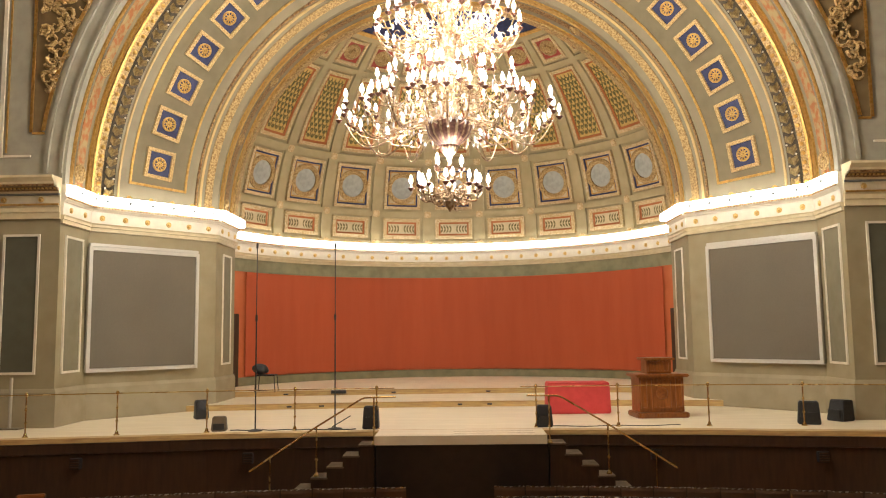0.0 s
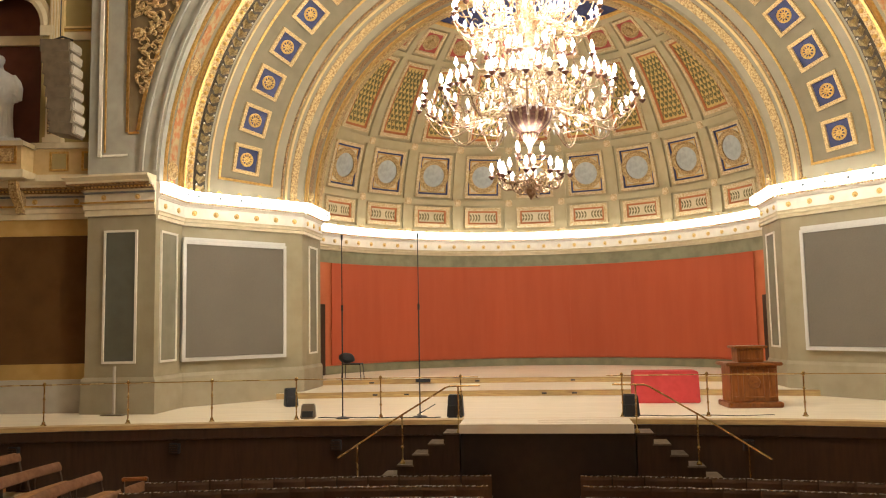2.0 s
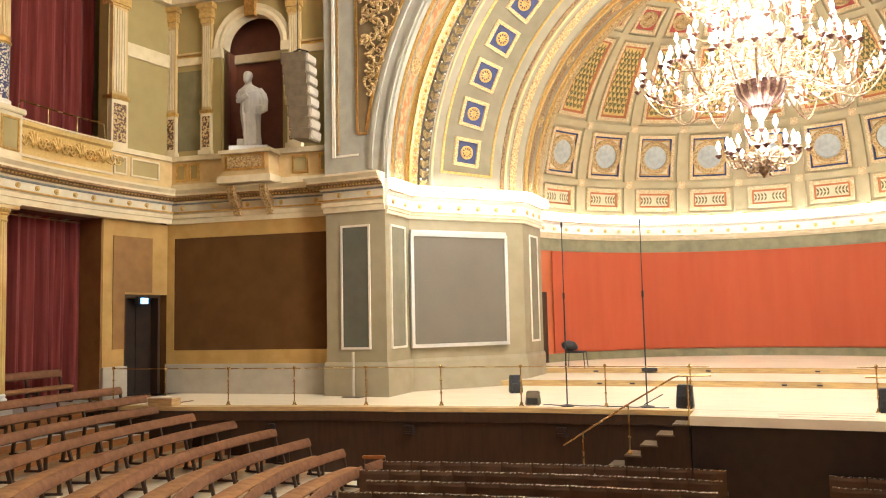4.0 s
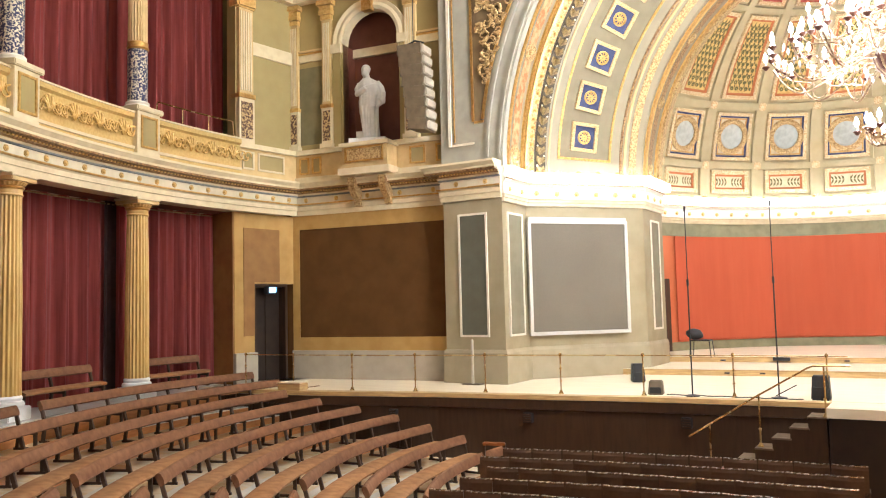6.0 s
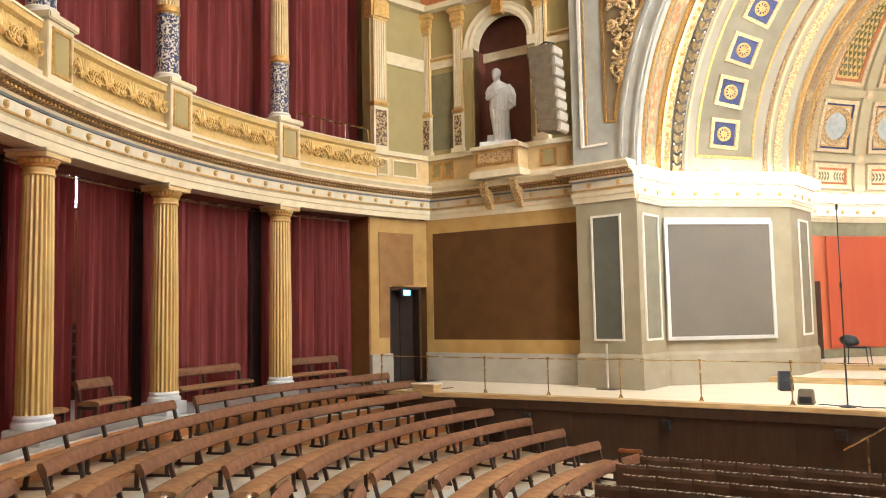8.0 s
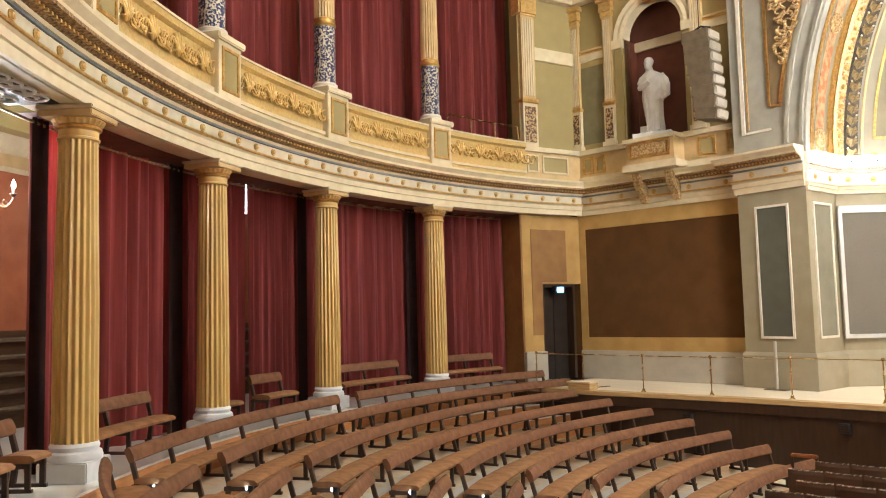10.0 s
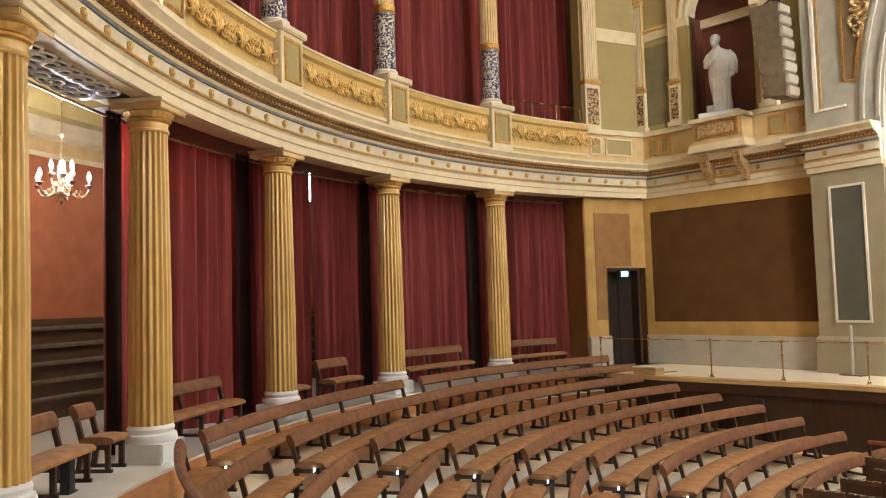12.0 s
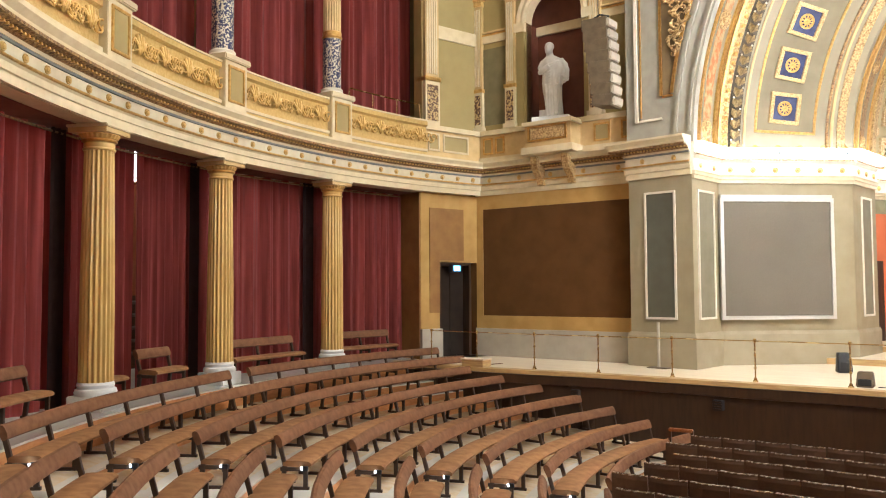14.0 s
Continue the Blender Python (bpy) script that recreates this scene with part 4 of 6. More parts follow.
# upper front wall with pilasters and the statue niche
for right in (False, True):
    nm = "east" if right else "west"
    m, L = wall_frame(*side([CORNER, PIER_A], right))
    fx = (lambda s: s) if not right else (lambda s: L - s)

    def bar(x0, x1, d0, d1, z0, z1, name, mt, parent):
        return part(name, one_box((fx(x0), d0, z0), (fx(x1), d1, z1), m), mt, parent)
    NX0, NX1, NZ = 1.66, 3.36, 9.0       # niche opening and springing
    bm = bmesh.new()
    box(bm, (fx(0), -0.3, ET), (fx(NX0), 0, 15.6), m)
    box(bm, (fx(NX1), -0.3, ET), (fx(L), 0, 15.6), m)
    box(bm, (fx(NX0), -0.3, ET), (fx(NX1), 0, 6.2), m)
    cxn, rn = (NX0 + NX1) / 2, (NX1 - NX0) / 2
    prev = None
    for k in range(17):
        a = math.pi * k / 16
        x, z = cxn - rn * math.cos(a), NZ + rn * math.sin(a)
        vs = [bm.verts.new(m @ Vector((fx(x), d, zz))) for d, zz in ((0, z), (0, 15.6), (-0.3, z))]
        if prev:
            bm.faces.new((prev[0], vs[0], vs[1], prev[1]))
            bm.faces.new((prev[0], vs[0], vs[2], prev[2]))
        prev = vs
    upper = setting("wall_upper_" + nm, bm, OLIVE, "olive upper wall with buff pilasters and a statue niche", "wall")
    bm = box(bmesh.new(), (fx(NX0 - 0.2), -0.75, 5.5), (fx(NX1 + 0.2), -0.65, 10.6), m)
    box(bm, (fx(NX0 - 0.1), -0.7, 5.5), (fx(NX0), -0.02, 9.0), m)
    box(bm, (fx(NX1), -0.7, 5.5), (fx(NX1 + 0.1), -0.02, 9.0), m)
    part("niche_back", bm, MAROON, upper, "maroon painted niche")
    bm = bmesh.new()
    pr = []
    for k in range(17):
        a = math.pi * k / 16
        pr.append([bm.verts.new(m @ Vector((fx(cxn - r * math.cos(a)), d, NZ + r * math.sin(a)))) for r, d in ((rn - 0.02, -0.28), (rn - 0.02, 0.06), (rn + 0.07, 0.09), (rn + 0.16, 0.06), (rn + 0.26, 0.09), (rn + 0.26, 0.0))])
    for p, q in zip(pr, pr[1:]):
        for j in range(5):
            bm.faces.new((p[j], p[j + 1], q[j + 1], q[j]))
    part("archivolt", bm, CREAM, upper)
    bar(cxn - 0.14, cxn + 0.14, 0, 0.2, NZ + rn - 0.1, NZ + rn + 0.42, "keystone", GOLD, upper)
    for x0, x1 in ((NX0 - 0.32, NX0 + 0.0), (NX1, NX1 + 0.32)):
        bar(x0, x1, 0, 0.12, NZ - 0.24, NZ, "impost", CREAM, upper)
        bar(x0 + 0.04, x1 - 0.04, 0, 0.06, 6.2, NZ - 0.24, "jamb", OLIVE, upper)
    bar(NX0, NX1, -0.65, -0.55, NZ - 0.24, NZ, "impost_band", CREAM, upper)
    bar(0, NX0 - 0.3, 0, 0.05, 8.66, 8.86, "wall_band", CREAM, upper)
    bar(0, NX0 - 0.3, 0, 0.07, 8.86, 8.91, "gilt_fillet", GOLD, upper)
    bar(0, NX0 - 0.3, 0, 0.08, 8.93, 8.98, "wall_moulding", BUFF, upper)
    bar(NX1 + 0.3, L, 0, 0.05, 8.66, 8.86, "wall_band", CREAM, upper)
    bar(NX1 + 0.3, L, 0, 0.07, 8.86, 8.91, "gilt_fillet", GOLD, upper)
    bar(NX1 + 0.3, L, 0, 0.08, 8.93, 8.98, "wall_moulding", BUFF, upper)
    bar(0.2, 1.2, 0, 0.012, 6.35, 8.5, "wall_field", OLIVEDK, upper)
    # parapet below the pilasters
    bar(0, L, 0, 0.12, ET, ET + 0.16, "parapet_base", CREAM, upper)
    bar(0, L, 0, 0.08, ET + 0.16, 6.05, "parapet", BUFF, upper)
    bar(0, L, 0, 0.16, 6.05, 6.18, "parapet_cap", CREAM, upper)
    for x0, x1 in ((0.3, 0.62), (0.7, 1.0), (3.66, 4.1), (4.4, 4.8)):
        part("sunk_panel", frame_bars(bmesh.new(), m, min(fx(x0), fx(x1)), max(fx(x0), fx(x1)), 5.52, 5.98, 0.05, 0.08, 0.11), GOLD, upper)
        bar(x0 + 0.05, x1 - 0.05, 0.08, 0.09, 5.57, 5.93, "panel_field", OLIVE, upper)
    for x0, x1 in ((0.0, 0.30), (1.05, 1.37), (3.55, 3.92)):
        bar(x0 - 0.03, x1 + 0.03, 0, 0.2, 6.18, 6.30, "pilaster_base", CREAM, upper)
        bar(x0, x1, 0, 0.13, 6.30, 7.28, "pilaster_die", CREAM, upper)
        bar(x0 + 0.05, x1 - 0.05, 0.13, 0.145, 6.38, 7.2, "arabesque_panel", BROWNPAT, upper)
        bar(x0 - 0.02, x1 + 0.02, 0, 0.16, 7.28, 7.38, "gilt_collar", GOLD, upper)
        bar(x0 + 0.02, x1 - 0.02, 0, 0.11, 7.38, 9.72, "pilaster_shaft", BUFF, upper)
        reed = (x1 - x0 - 0.10) / 4
        for k in range(4):
            bar(x0 + 0.055 + reed * k, x0 + 0.055 + reed * (k + 0.6), 0.11, 0.125, 7.46, 9.64, "reed", CREAM, upper)
        bm = bmesh.new()
        for k, (w, z) in enumerate(((0.0, 9.72), (0.03, 9.86), (0.02, 9.98), (0.08, 10.12))):
            box(bm, (fx(x0 - w), 0, z), (fx(x1 + w), 0.15 + w, z + 0.13), m)
        part("capital", bm, GOLDPAINT, upper, "gilded leaf capital")
    bar(0, L, 0, 0.25, 10.3, 10.45, "upper_architrave", CREAM, upper)
    bar(0, L, 0, 0.15, 10.45, 11.1, "upper_frieze", TERRA, upper)
    # bracketed pedestal for the statue
    ped = thing("statue_pedestal", "buff and gilt bracketed pedestal below the niche", "pedestal")
    bm = one_box((fx(1.96), 0.0, 5.46), (fx(3.28), 0.62, 6.02), m)
    part("pedestal_body", bm, BUFF, ped)
    part("pedestal_cap", one_box((fx(1.90), 0.0, 6.02), (fx(3.34), 0.68, 6.12), m), CREAM, ped)
    part("pedestal_foot", one_box((fx(1.88), 0.0, ET), (fx(3.36), 0.70, 5.46), m), CREAM, ped)
    part("relief_panel", one_box((fx(2.14), 0.62, 5.66), (fx(3.10), 0.655, 5.94), m), GILT, ped, "gilt relief panel")
    part("panel_frame", frame_bars(bmesh.new(), m, min(fx(2.06), fx(3.18)), max(fx(2.06), fx(3.18)), 5.60, 6.0, 0.05, 0.62, 0.66), GOLD, ped)
    for x in (2.14, 3.04):
        bm = bmesh.new()
        prof = [(0.05, EB + 0.12), (0.16, EB + 0.14), (0.22, EB + 0.3), (0.36, EB + 0.42), (0.5, EB + 0.6), (0.52, EB + 0.84), (0.05, EB + 0.84)]
        f = [[bm.verts.new(m @ Vector((fx(x + dx), d, z))) for d, z in prof] for dx in (-0.09, 0.09)]
        bm.faces.new(f[0]); bm.faces.new(f[1][::-1])
        for j in range(len(prof)):
            bm.faces.new((f[0][j], f[0][(j + 1) % len(prof)], f[1][(j + 1) % len(prof)], f[1][j]))
        part("bracket", bm, GILT, ped, "gilded scroll bracket")

# columns of the colonnade, built once
col = thing("column", "ochre marbled fluted column on a pale stone base", "column", "colonnade columns")
part("plinth", one_box((-0.30, -0.30, 0), (0.30, 0.30, 0.24), None, 0.015), WHITE, col)
part("base_ring", lathe(bmesh.new(), [(0.30, 0.24), (0.315, 0.28), (0.30, 0.33), (0.265, 0.35), (0.28, 0.40), (0.26, 0.44)], 32), WHITE, col, "", True)
part("shaft", lathe(bmesh.new(), [(0.264, 0.44), (0.258, 0.6), (0.254, 2.0), (0.224, 3.98), (0.228, 4.01)], 160, (0, 0, 0), 20, 0.027), COLUMN, col)
part("necking", lathe(bmesh.new(), [(0.226, 4.01), (0.245, 4.025), (0.245, 4.045), (0.23, 4.055), (0.23, 4.13), (0.24, 4.14)], 32), COLUMN, col, "", True)
part("gilt_collar", lathe(bmesh.new(), [(0.235, 4.142), (0.262, 4.155), (0.268, 4.175), (0.252, 4.19)], 32), GOLD, col, "gilded collar", True)
eggs = lathe(bmesh.new(), [(0.25, 4.192), (0.27, 4.20), (0.305, 4.255), (0.30, 4.27)], 96, (0, 0, 0), 24, 0.014)
part("egg_echinus", eggs, GOLDPAINT, col, "gilded egg moulding", True)
part("abacus", one_box((-0.33, -0.33, 4.27), (0.33, 0.33, 4.345), None, 0.01), BUFF, col)
part("abacus_cap", one_box((-0.35, -0.35, 4.348), (0.35, 0.35, 4.40), None, 0.012), CREAM, col)
RC = 14.95


def ring_pose(r, ang, z=0.0):
    a = radians(ang)
    return pose(CX + r * math.sin(a), CY - r * math.cos(a), z, 0, 0, ang)


angs = [-29.6, -41.75, -55.2, -68.5, -82.15]
col.matrix_basis = ring_pose(RC, angs[0])
for a in angs[1:]:
    copy_thing(col, ring_pose(RC, a))
for a in angs:
    copy_thing(col, ring_pose(RC, -a))
# soffit beam over the columns
setting("soffit_beam", sweep(bmesh.new(), arc(15.5, 100, -100, 100), [(0.0, 4.41), (0.70, 4.41), (0.70, 5.55), (0.0, 5.55)]), CREAM, "cream beam on top of the columns", "beam")

# ochre corner pilaster wall with the exit door
for right in (False, True):
    p = arc(14.93, -93.6, -101.3, 6)
    p = side(p, right)
    nm = "east" if right else "west"
    w = setting("wall_exit_" + nm, sweep(bmesh.new(), p, [(0, 2.55), (0, EB), (-0.4, EB), (-0.4, 2.55)]), OCHRE, "ochre painted wall pier beside the exit", "wall")
    m, L = wall_frame(p[0], p[-1])
    fx = (lambda s: s) if not right else (lambda s: L - s)
    part("pier_lower", one_box((fx(0.0), -0.38, 0.0), (fx(0.62), 0.002, 2.56), m), OCHRE, w)
    part("painted_panel", one_box((fx(0.28), 0.0, 1.2), (fx(0.62), 0.016, 4.0), m), OCHREDK, w)
    part("painted_panel", one_box((fx(0.62), 0.0, 2.6), (fx(1.45), 0.016, 4.0), m), OCHREDK, w)
    part("stone_plinth", one_box((fx(-0.03), -0.4, -0.4), (fx(0.66), 0.10, 0.78), m, 0.01), STONE, w)
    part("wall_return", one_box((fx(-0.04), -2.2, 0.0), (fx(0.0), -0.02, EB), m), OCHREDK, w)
    d = thing("exit_door", "dark double exit door in a brown frame, closed", "door")
    part("door_leaf", one_box((fx(0.70), -0.34, -0.4), (fx(1.18), -0.28, 2.45), m, 0.008), BLACKWOOD, d)
    part("door_leaf", one_box((fx(1.19), -0.34, -0.4), (fx(1.66), -0.28, 2.45), m, 0.008), BLACKWOOD, d)
    part("door_frame", frame_bars(bmesh.new(), m, min(fx(0.62), fx(1.74)), max(fx(0.62), fx(1.74)), -0.45, 2.55, 0.08, -0.40, -0.02), DARKWOOD, d)
    s = thing("exit_sign", "small lit blue-white exit sign above the door", "exit sign")
    part("sign_case", one_box((fx(1.0), -0.10, 2.28), (fx(1.36), 0.05, 2.5), m, 0.01), BLACK, s)
    part("sign_face", one_box((fx(1.07), 0.05, 2.32), (fx(1.29), 0.056, 2.46), m), SIGNLIGHT, s)

# curtains


def curtain(a0, a1, z0, z1, r, seed, label, edge=0.0):
    rnd = random.Random(seed)
    bm = bmesh.new()
    n = 170
    ph = [rnd.random() * 6.3 for _ in range(4)]
    rows = []
    zs = [z0, z0 + 0.3 * (z1 - z0), z0 + 0.65 * (z1 - z0), z0 + 0.9 * (z1 - z0), z1]
    for i in range(n + 1):
        u = i / n
        a = radians(a0 + (a1 - a0) * u)
        row = []
        for j, z in enumerate(zs):
            k = j / 4
            off = 0.085 * math.sin(u * 50 + ph[0] + 0.5 * math.sin(u * 9 + ph[1]) + 0.2 * k) + 0.03 * math.sin(u * 27 + ph[2] + 0.6 * k) * (1 - 0.5 * k) + 0.034 * math.sin(u * 118 + ph[3] + 1.5 * math.sin(u * 17)) + 0.02 * math.sin(u * 79 + ph[1] - 0.5 * k)
            rr = r - off
            row.append(bm.verts.new((CX + rr * math.sin(a), CY - rr * math.cos(a), z)))
        rows.append(row)
    for p, q in zip(rows, rows[1:]):
        for j in range(4):
            bm.faces.new((p[j], q[j], q[j + 1], p[j + 1]))
    bmesh.ops.solidify(bm, geom=bm.faces, thickness=0.012)
    ob = part("curtain", bm, CURTAIN, None, "", True)
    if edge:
        # a near-black strip paints the column's shade on the curtain's start
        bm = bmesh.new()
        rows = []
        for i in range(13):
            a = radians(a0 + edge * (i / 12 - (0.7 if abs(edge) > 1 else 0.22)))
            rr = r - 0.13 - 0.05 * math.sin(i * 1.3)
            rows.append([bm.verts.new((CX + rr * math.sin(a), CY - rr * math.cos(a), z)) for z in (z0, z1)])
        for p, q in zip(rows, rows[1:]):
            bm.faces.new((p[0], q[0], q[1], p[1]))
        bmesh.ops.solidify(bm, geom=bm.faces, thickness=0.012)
        part("shade_strip", bm, CURTAINSHADE, ob, "near-black strip for the column's shade on the curtain", True)
    return tagged(ob, label, "curtain", "gallery curtains")


LAB = "wine-red velvet curtain drawn behind the columns"
for sg in (-1, 1):
    for k in range(1, 4):
        if k == 2:
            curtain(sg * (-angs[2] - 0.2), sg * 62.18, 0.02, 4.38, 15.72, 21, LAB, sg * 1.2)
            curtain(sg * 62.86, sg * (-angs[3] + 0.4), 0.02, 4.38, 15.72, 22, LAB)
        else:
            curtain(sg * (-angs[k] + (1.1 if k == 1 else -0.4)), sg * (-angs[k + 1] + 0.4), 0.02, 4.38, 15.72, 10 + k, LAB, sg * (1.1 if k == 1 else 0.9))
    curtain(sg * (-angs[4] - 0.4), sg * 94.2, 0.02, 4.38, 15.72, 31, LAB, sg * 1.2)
    for k in range(0, 4):
        curtain(sg * (-angs[k] + 0.6 + (3.5 if k == 1 else 0)), sg * (-angs[k + 1] + 0.3), 5.64, 12.5, 15.75, 40 + k, "wine-red velvet curtain hung in the upper gallery")
    curtain(sg * (-angs[4] + 0.6), sg * 94.8, 5.64, 12.5, 15.75, 50, "wine-red velvet curtain hung in the upper gallery")
    rod = thing("curtain_rod", "thin dark curtain rod under the gallery beam", "curtain rod")
    setting("soffit_panel", sweep(bmesh.new(), arc(15.75, sg * 41.6, sg * 96, 50), [(0.0, 4.392), (0.62, 4.392), (0.62, 4.398), (0.0, 4.398)]), MAROON, "dark maroon painted soffit above the curtains", "ceiling")
    part("rod", sweep(bmesh.new(), arc(15.6, sg * 26, sg * 93, 50), [(0.0, 4.30), (0.03, 4.30), (0.03, 4.33), (0.0, 4.33)]), BROWNGILT, rod)

# Added glowing tube, standing in for the lit corridor wall behind the slit.
for sg in (-1, 1):
    sc = thing("wall_lamp", "slim glowing tube on a brass post, added for the bright curtain slit", "wall lamp", "", ring_pose(17.2, sg * 68.3, 0))
    part("glow_tube", tube(bmesh.new(), [(0, 0, 4.10), (0, 0, 5.0)], 0.08, 8), STRIP, sc)
    part("post", tube(bmesh.new(), [(0, -0.02, 0), (0, -0.02, 4.06)], 0.03, 8), BRASS, sc)
    part("cap", one_box((-0.1, -0.1, 4.05), (0.1, 0.1, 4.098), None, 0.01), BRASS, sc)

# gallery parapet, pedestals and upper columns
up = thing("gallery_column", "fluted buff gallery column with a blue arabesque drum", "column", "gallery columns")
part("pedestal", one_box((-0.34, -0.34, 5.30), (0.34, 0.34, 6.28), None, 0.01), CREAM, up)
part("pedestal_cap", one_box((-0.40, -0.40, 6.28), (0.40, 0.40, 6.40), None, 0.02), CREAM, up)
part("pedestal_panel", one_box((-0.20, 0.34, 5.52), (0.20, 0.345, 6.14)), OLIVE, up)
part("panel_frame", frame_bars(bmesh.new(), Matrix.Identity(4), -0.25, 0.25, 5.47, 6.19, 0.05, 0.34, 0.365), GOLD, up)
part("base_ring", lathe(bmesh.new(), [(0.29, 6.40), (0.30, 6.44), (0.25, 6.48), (0.26, 6.53), (0.23, 6.56)], 28), PALE, up, "", True)
part("drum", lathe(bmesh.new(), [(0.215, 6.56), (0.215, 7.74)], 32), BLUEPAT, up, "dark blue drum with gilt arabesques", True)
part("gilt_collar", lathe(bmesh.new(), [(0.22, 7.74), (0.245, 7.78), (0.22, 7.84), (0.23, 7.9), (0.212, 7.92)], 28), GOLD, up, "", True)
part("shaft", lathe(bmesh.new(), [(0.212, 7.92), (0.19, 11.0)], 120, (0, 0, 0), 20, 0.025), BUFF, up)
part("capital", lathe(bmesh.new(), [(0.22, 11.0), (0.3, 11.25), (0.26, 11.3), (0.38, 11.6)], 24), GILT, up)
UPPER = [-29.4, -40.9, -54.5, -68.05, -81.7]
up.matrix_basis = ring_pose(14.85, UPPER[0])
for a in UPPER[1:] + [-x for x in UPPER]:
    copy_thing(up, ring_pose(14.85, a))
PARA = [(0.0, ET), (0.10, ET), (0.10, ET + 0.14), (0.05, ET + 0.18), (0.05, 6.08), (0.12, 6.12), (0.12, 6.22), (-0.12, 6.22), (-0.12, ET)]
gilt_spray = bmesh.new()
rnd = random.Random(8)
for sx in (-1, 1):
    for k in range(5):
        r = 0.13
        cx0 = sx * (0.12 + 0.16 * k * 0.6)
        pts = [(cx0 + sx * 0.11 * math.cos(t) * (1 - t / 9), 0.02 * math.sin(t * 2), 0.14 * math.sin(t) * (1 - t / 9) * (-1 if k % 2 else 1)) for t in np.linspace(0, 5.5, 12)]
        tube(gilt_spray, pts, 0.022, 5, 0.012)
for k in range(5):
    a = math.pi * (0.15 + 0.7 * k / 4)
    tube(gilt_spray, [(0, 0, -0.12), (0.1 * math.cos(a), 0.03, 0.02), (0.16 * math.cos(a), 0.0, 0.22 * math.sin(a))], 0.02, 5, 0.034)
ME_SPRAY = shared("gilt_acanthus", gilt_spray, GOLDPAINT, True)
for sg in (-1, 1):
    pp = arc(14.72, -93.5, -6, 70) if sg < 0 else arc(14.72, 6, 93.5, 70)
    pp = pp[::-1]
    par = setting("gallery_parapet_" + ("west" if sg < 0 else "east"), sweep(bmesh.new(), pp, PARA), PARAGILT, "buff parapet of the upper gallery with gilt foliage", "parapet")
    part("gilt_field", sweep(bmesh.new(), pp, [(0.052, ET + 0.22), (0.058, ET + 0.22), (0.058, 6.04), (0.052, 6.04)]), PARAGILT, par, "gilt relief ground")
    part("cream_cap", sweep(bmesh.new(), pp, [(-0.13, 6.222), (0.14, 6.222), (0.14, 6.26), (-0.13, 6.26)]), CREAM, par)
    part("lower_rail", sweep(bmesh.new(), pp, [(0.05, ET + 0.145), (0.13, ET + 0.145), (0.13, ET + 0.21), (0.05, ET + 0.21)]), CREAM, par)
    for k in range(4):
        for j in range(4):
            a = sg * (-UPPER[k] + 2.7 + 2.75 * j)
            ob = place("gilt_acanthus", ME_SPRAY, ring_pose(14.60, a, 5.80), par)
    for j in range(4):
        place("gilt_acanthus", ME_SPRAY, ring_pose(14.60, sg * (82.15 + 2.4 + 2.6 * j), 5.80), par)
    # flat gallery pier beyond the last column
    p = arc(14.86, -93.6, -101.2, 4) if sg < 0 else arc(14.86, 101.2, 93.6, 4)
    m, L = wall_frame(p[0], p[-1])
    fx = (lambda s: s) if sg < 0 else (lambda s: L - s)
    g = setting("gallery_pier_" + ("west" if sg < 0 else "east"), one_box((fx(0), -0.35, ET), (fx(L), 0.0, 15.6), m), OLIVE, "olive wall pier at the end of the gallery", "wall")
    part("parapet", one_box((fx(0), 0, ET), (fx(L), 0.10, 6.05), m), BUFF, g)
    part("parapet_cap", one_box((fx(-0.05), 0, 6.05), (fx(L), 0.18, 6.18), m), CREAM, g)
    for x0, x1 in ((0.12, 0.5), (0.62, 1.5)):
        part("sunk_panel", frame_bars(bmesh.new(), m, min(fx(x0), fx(x1)), max(fx(x0), fx(x1)), 5.5, 5.98, 0.05, 0.10, 0.13), CREAM, g)
        part("panel_field", one_box((fx(x0 + 0.05), 0.10, 5.55), (fx(x1 - 0.05), 0.108, 5.93), m), OLIVE, g)
    for x0, x1 in ((0.02, 0.5),):
        part("pilaster_die", one_box((fx(x0), -0.2, 6.18), (fx(x1), 0.14, 7.36), m), CREAM, g)
        part("arabesque_panel", one_box((fx(x0 + 0.06), 0.14, 6.3), (fx(x1 - 0.06), 0.15, 7.26), m), BROWNPAT, g)
        part("gilt_collar", one_box((fx(x0 - 0.02), -0.22, 7.36), (fx(x1 + 0.02), 0.17, 7.48), m), GOLD, g)
        part("pilaster_shaft", one_box((fx(x0 + 0.02), -0.2, 7.48), (fx(x1 - 0.02), 0.12, 9.75), m), BUFF, g)
        for k in range(5):
            part("reed", one_box((fx(x0 + 0.06 + 0.075 * k), 0.12, 7.56), (fx(x0 + 0.105 + 0.075 * k), 0.136, 9.67), m), CREAM, g)
        part("capital", one_box((fx(x0 - 0.06), -0.24, 9.75), (fx(x1 + 0.06), 0.2, 10.3), m, 0.05), GOLDPAINT, g)
    part("wall_band", one_box((fx(0.5), 0, 8.6), (fx(L), 0.05, 8.95), m), CREAM, g)
    part("upper_architrave", one_box((fx(0), 0, 10.3), (fx(L), 0.2, 10.5), m), CREAM, g)
    rail = thing("gallery_rail", "thin brass rail above the gallery parapet", "rail")
    pts = [(CX + 14.7 * math.sin(radians(a)), CY - 14.7 * math.cos(radians(a)), z) for a, z in [(sg * 83.3, 6.24), (sg * 83.4, 6.62)] + [(sg * (83.5 + t), 6.66) for t in np.linspace(0, 9.2, 8)] + [(sg * 92.9, 6.24)]]
    part("rail_tube", tube(bmesh.new(), pts, 0.018, 6), BRASS, rail)
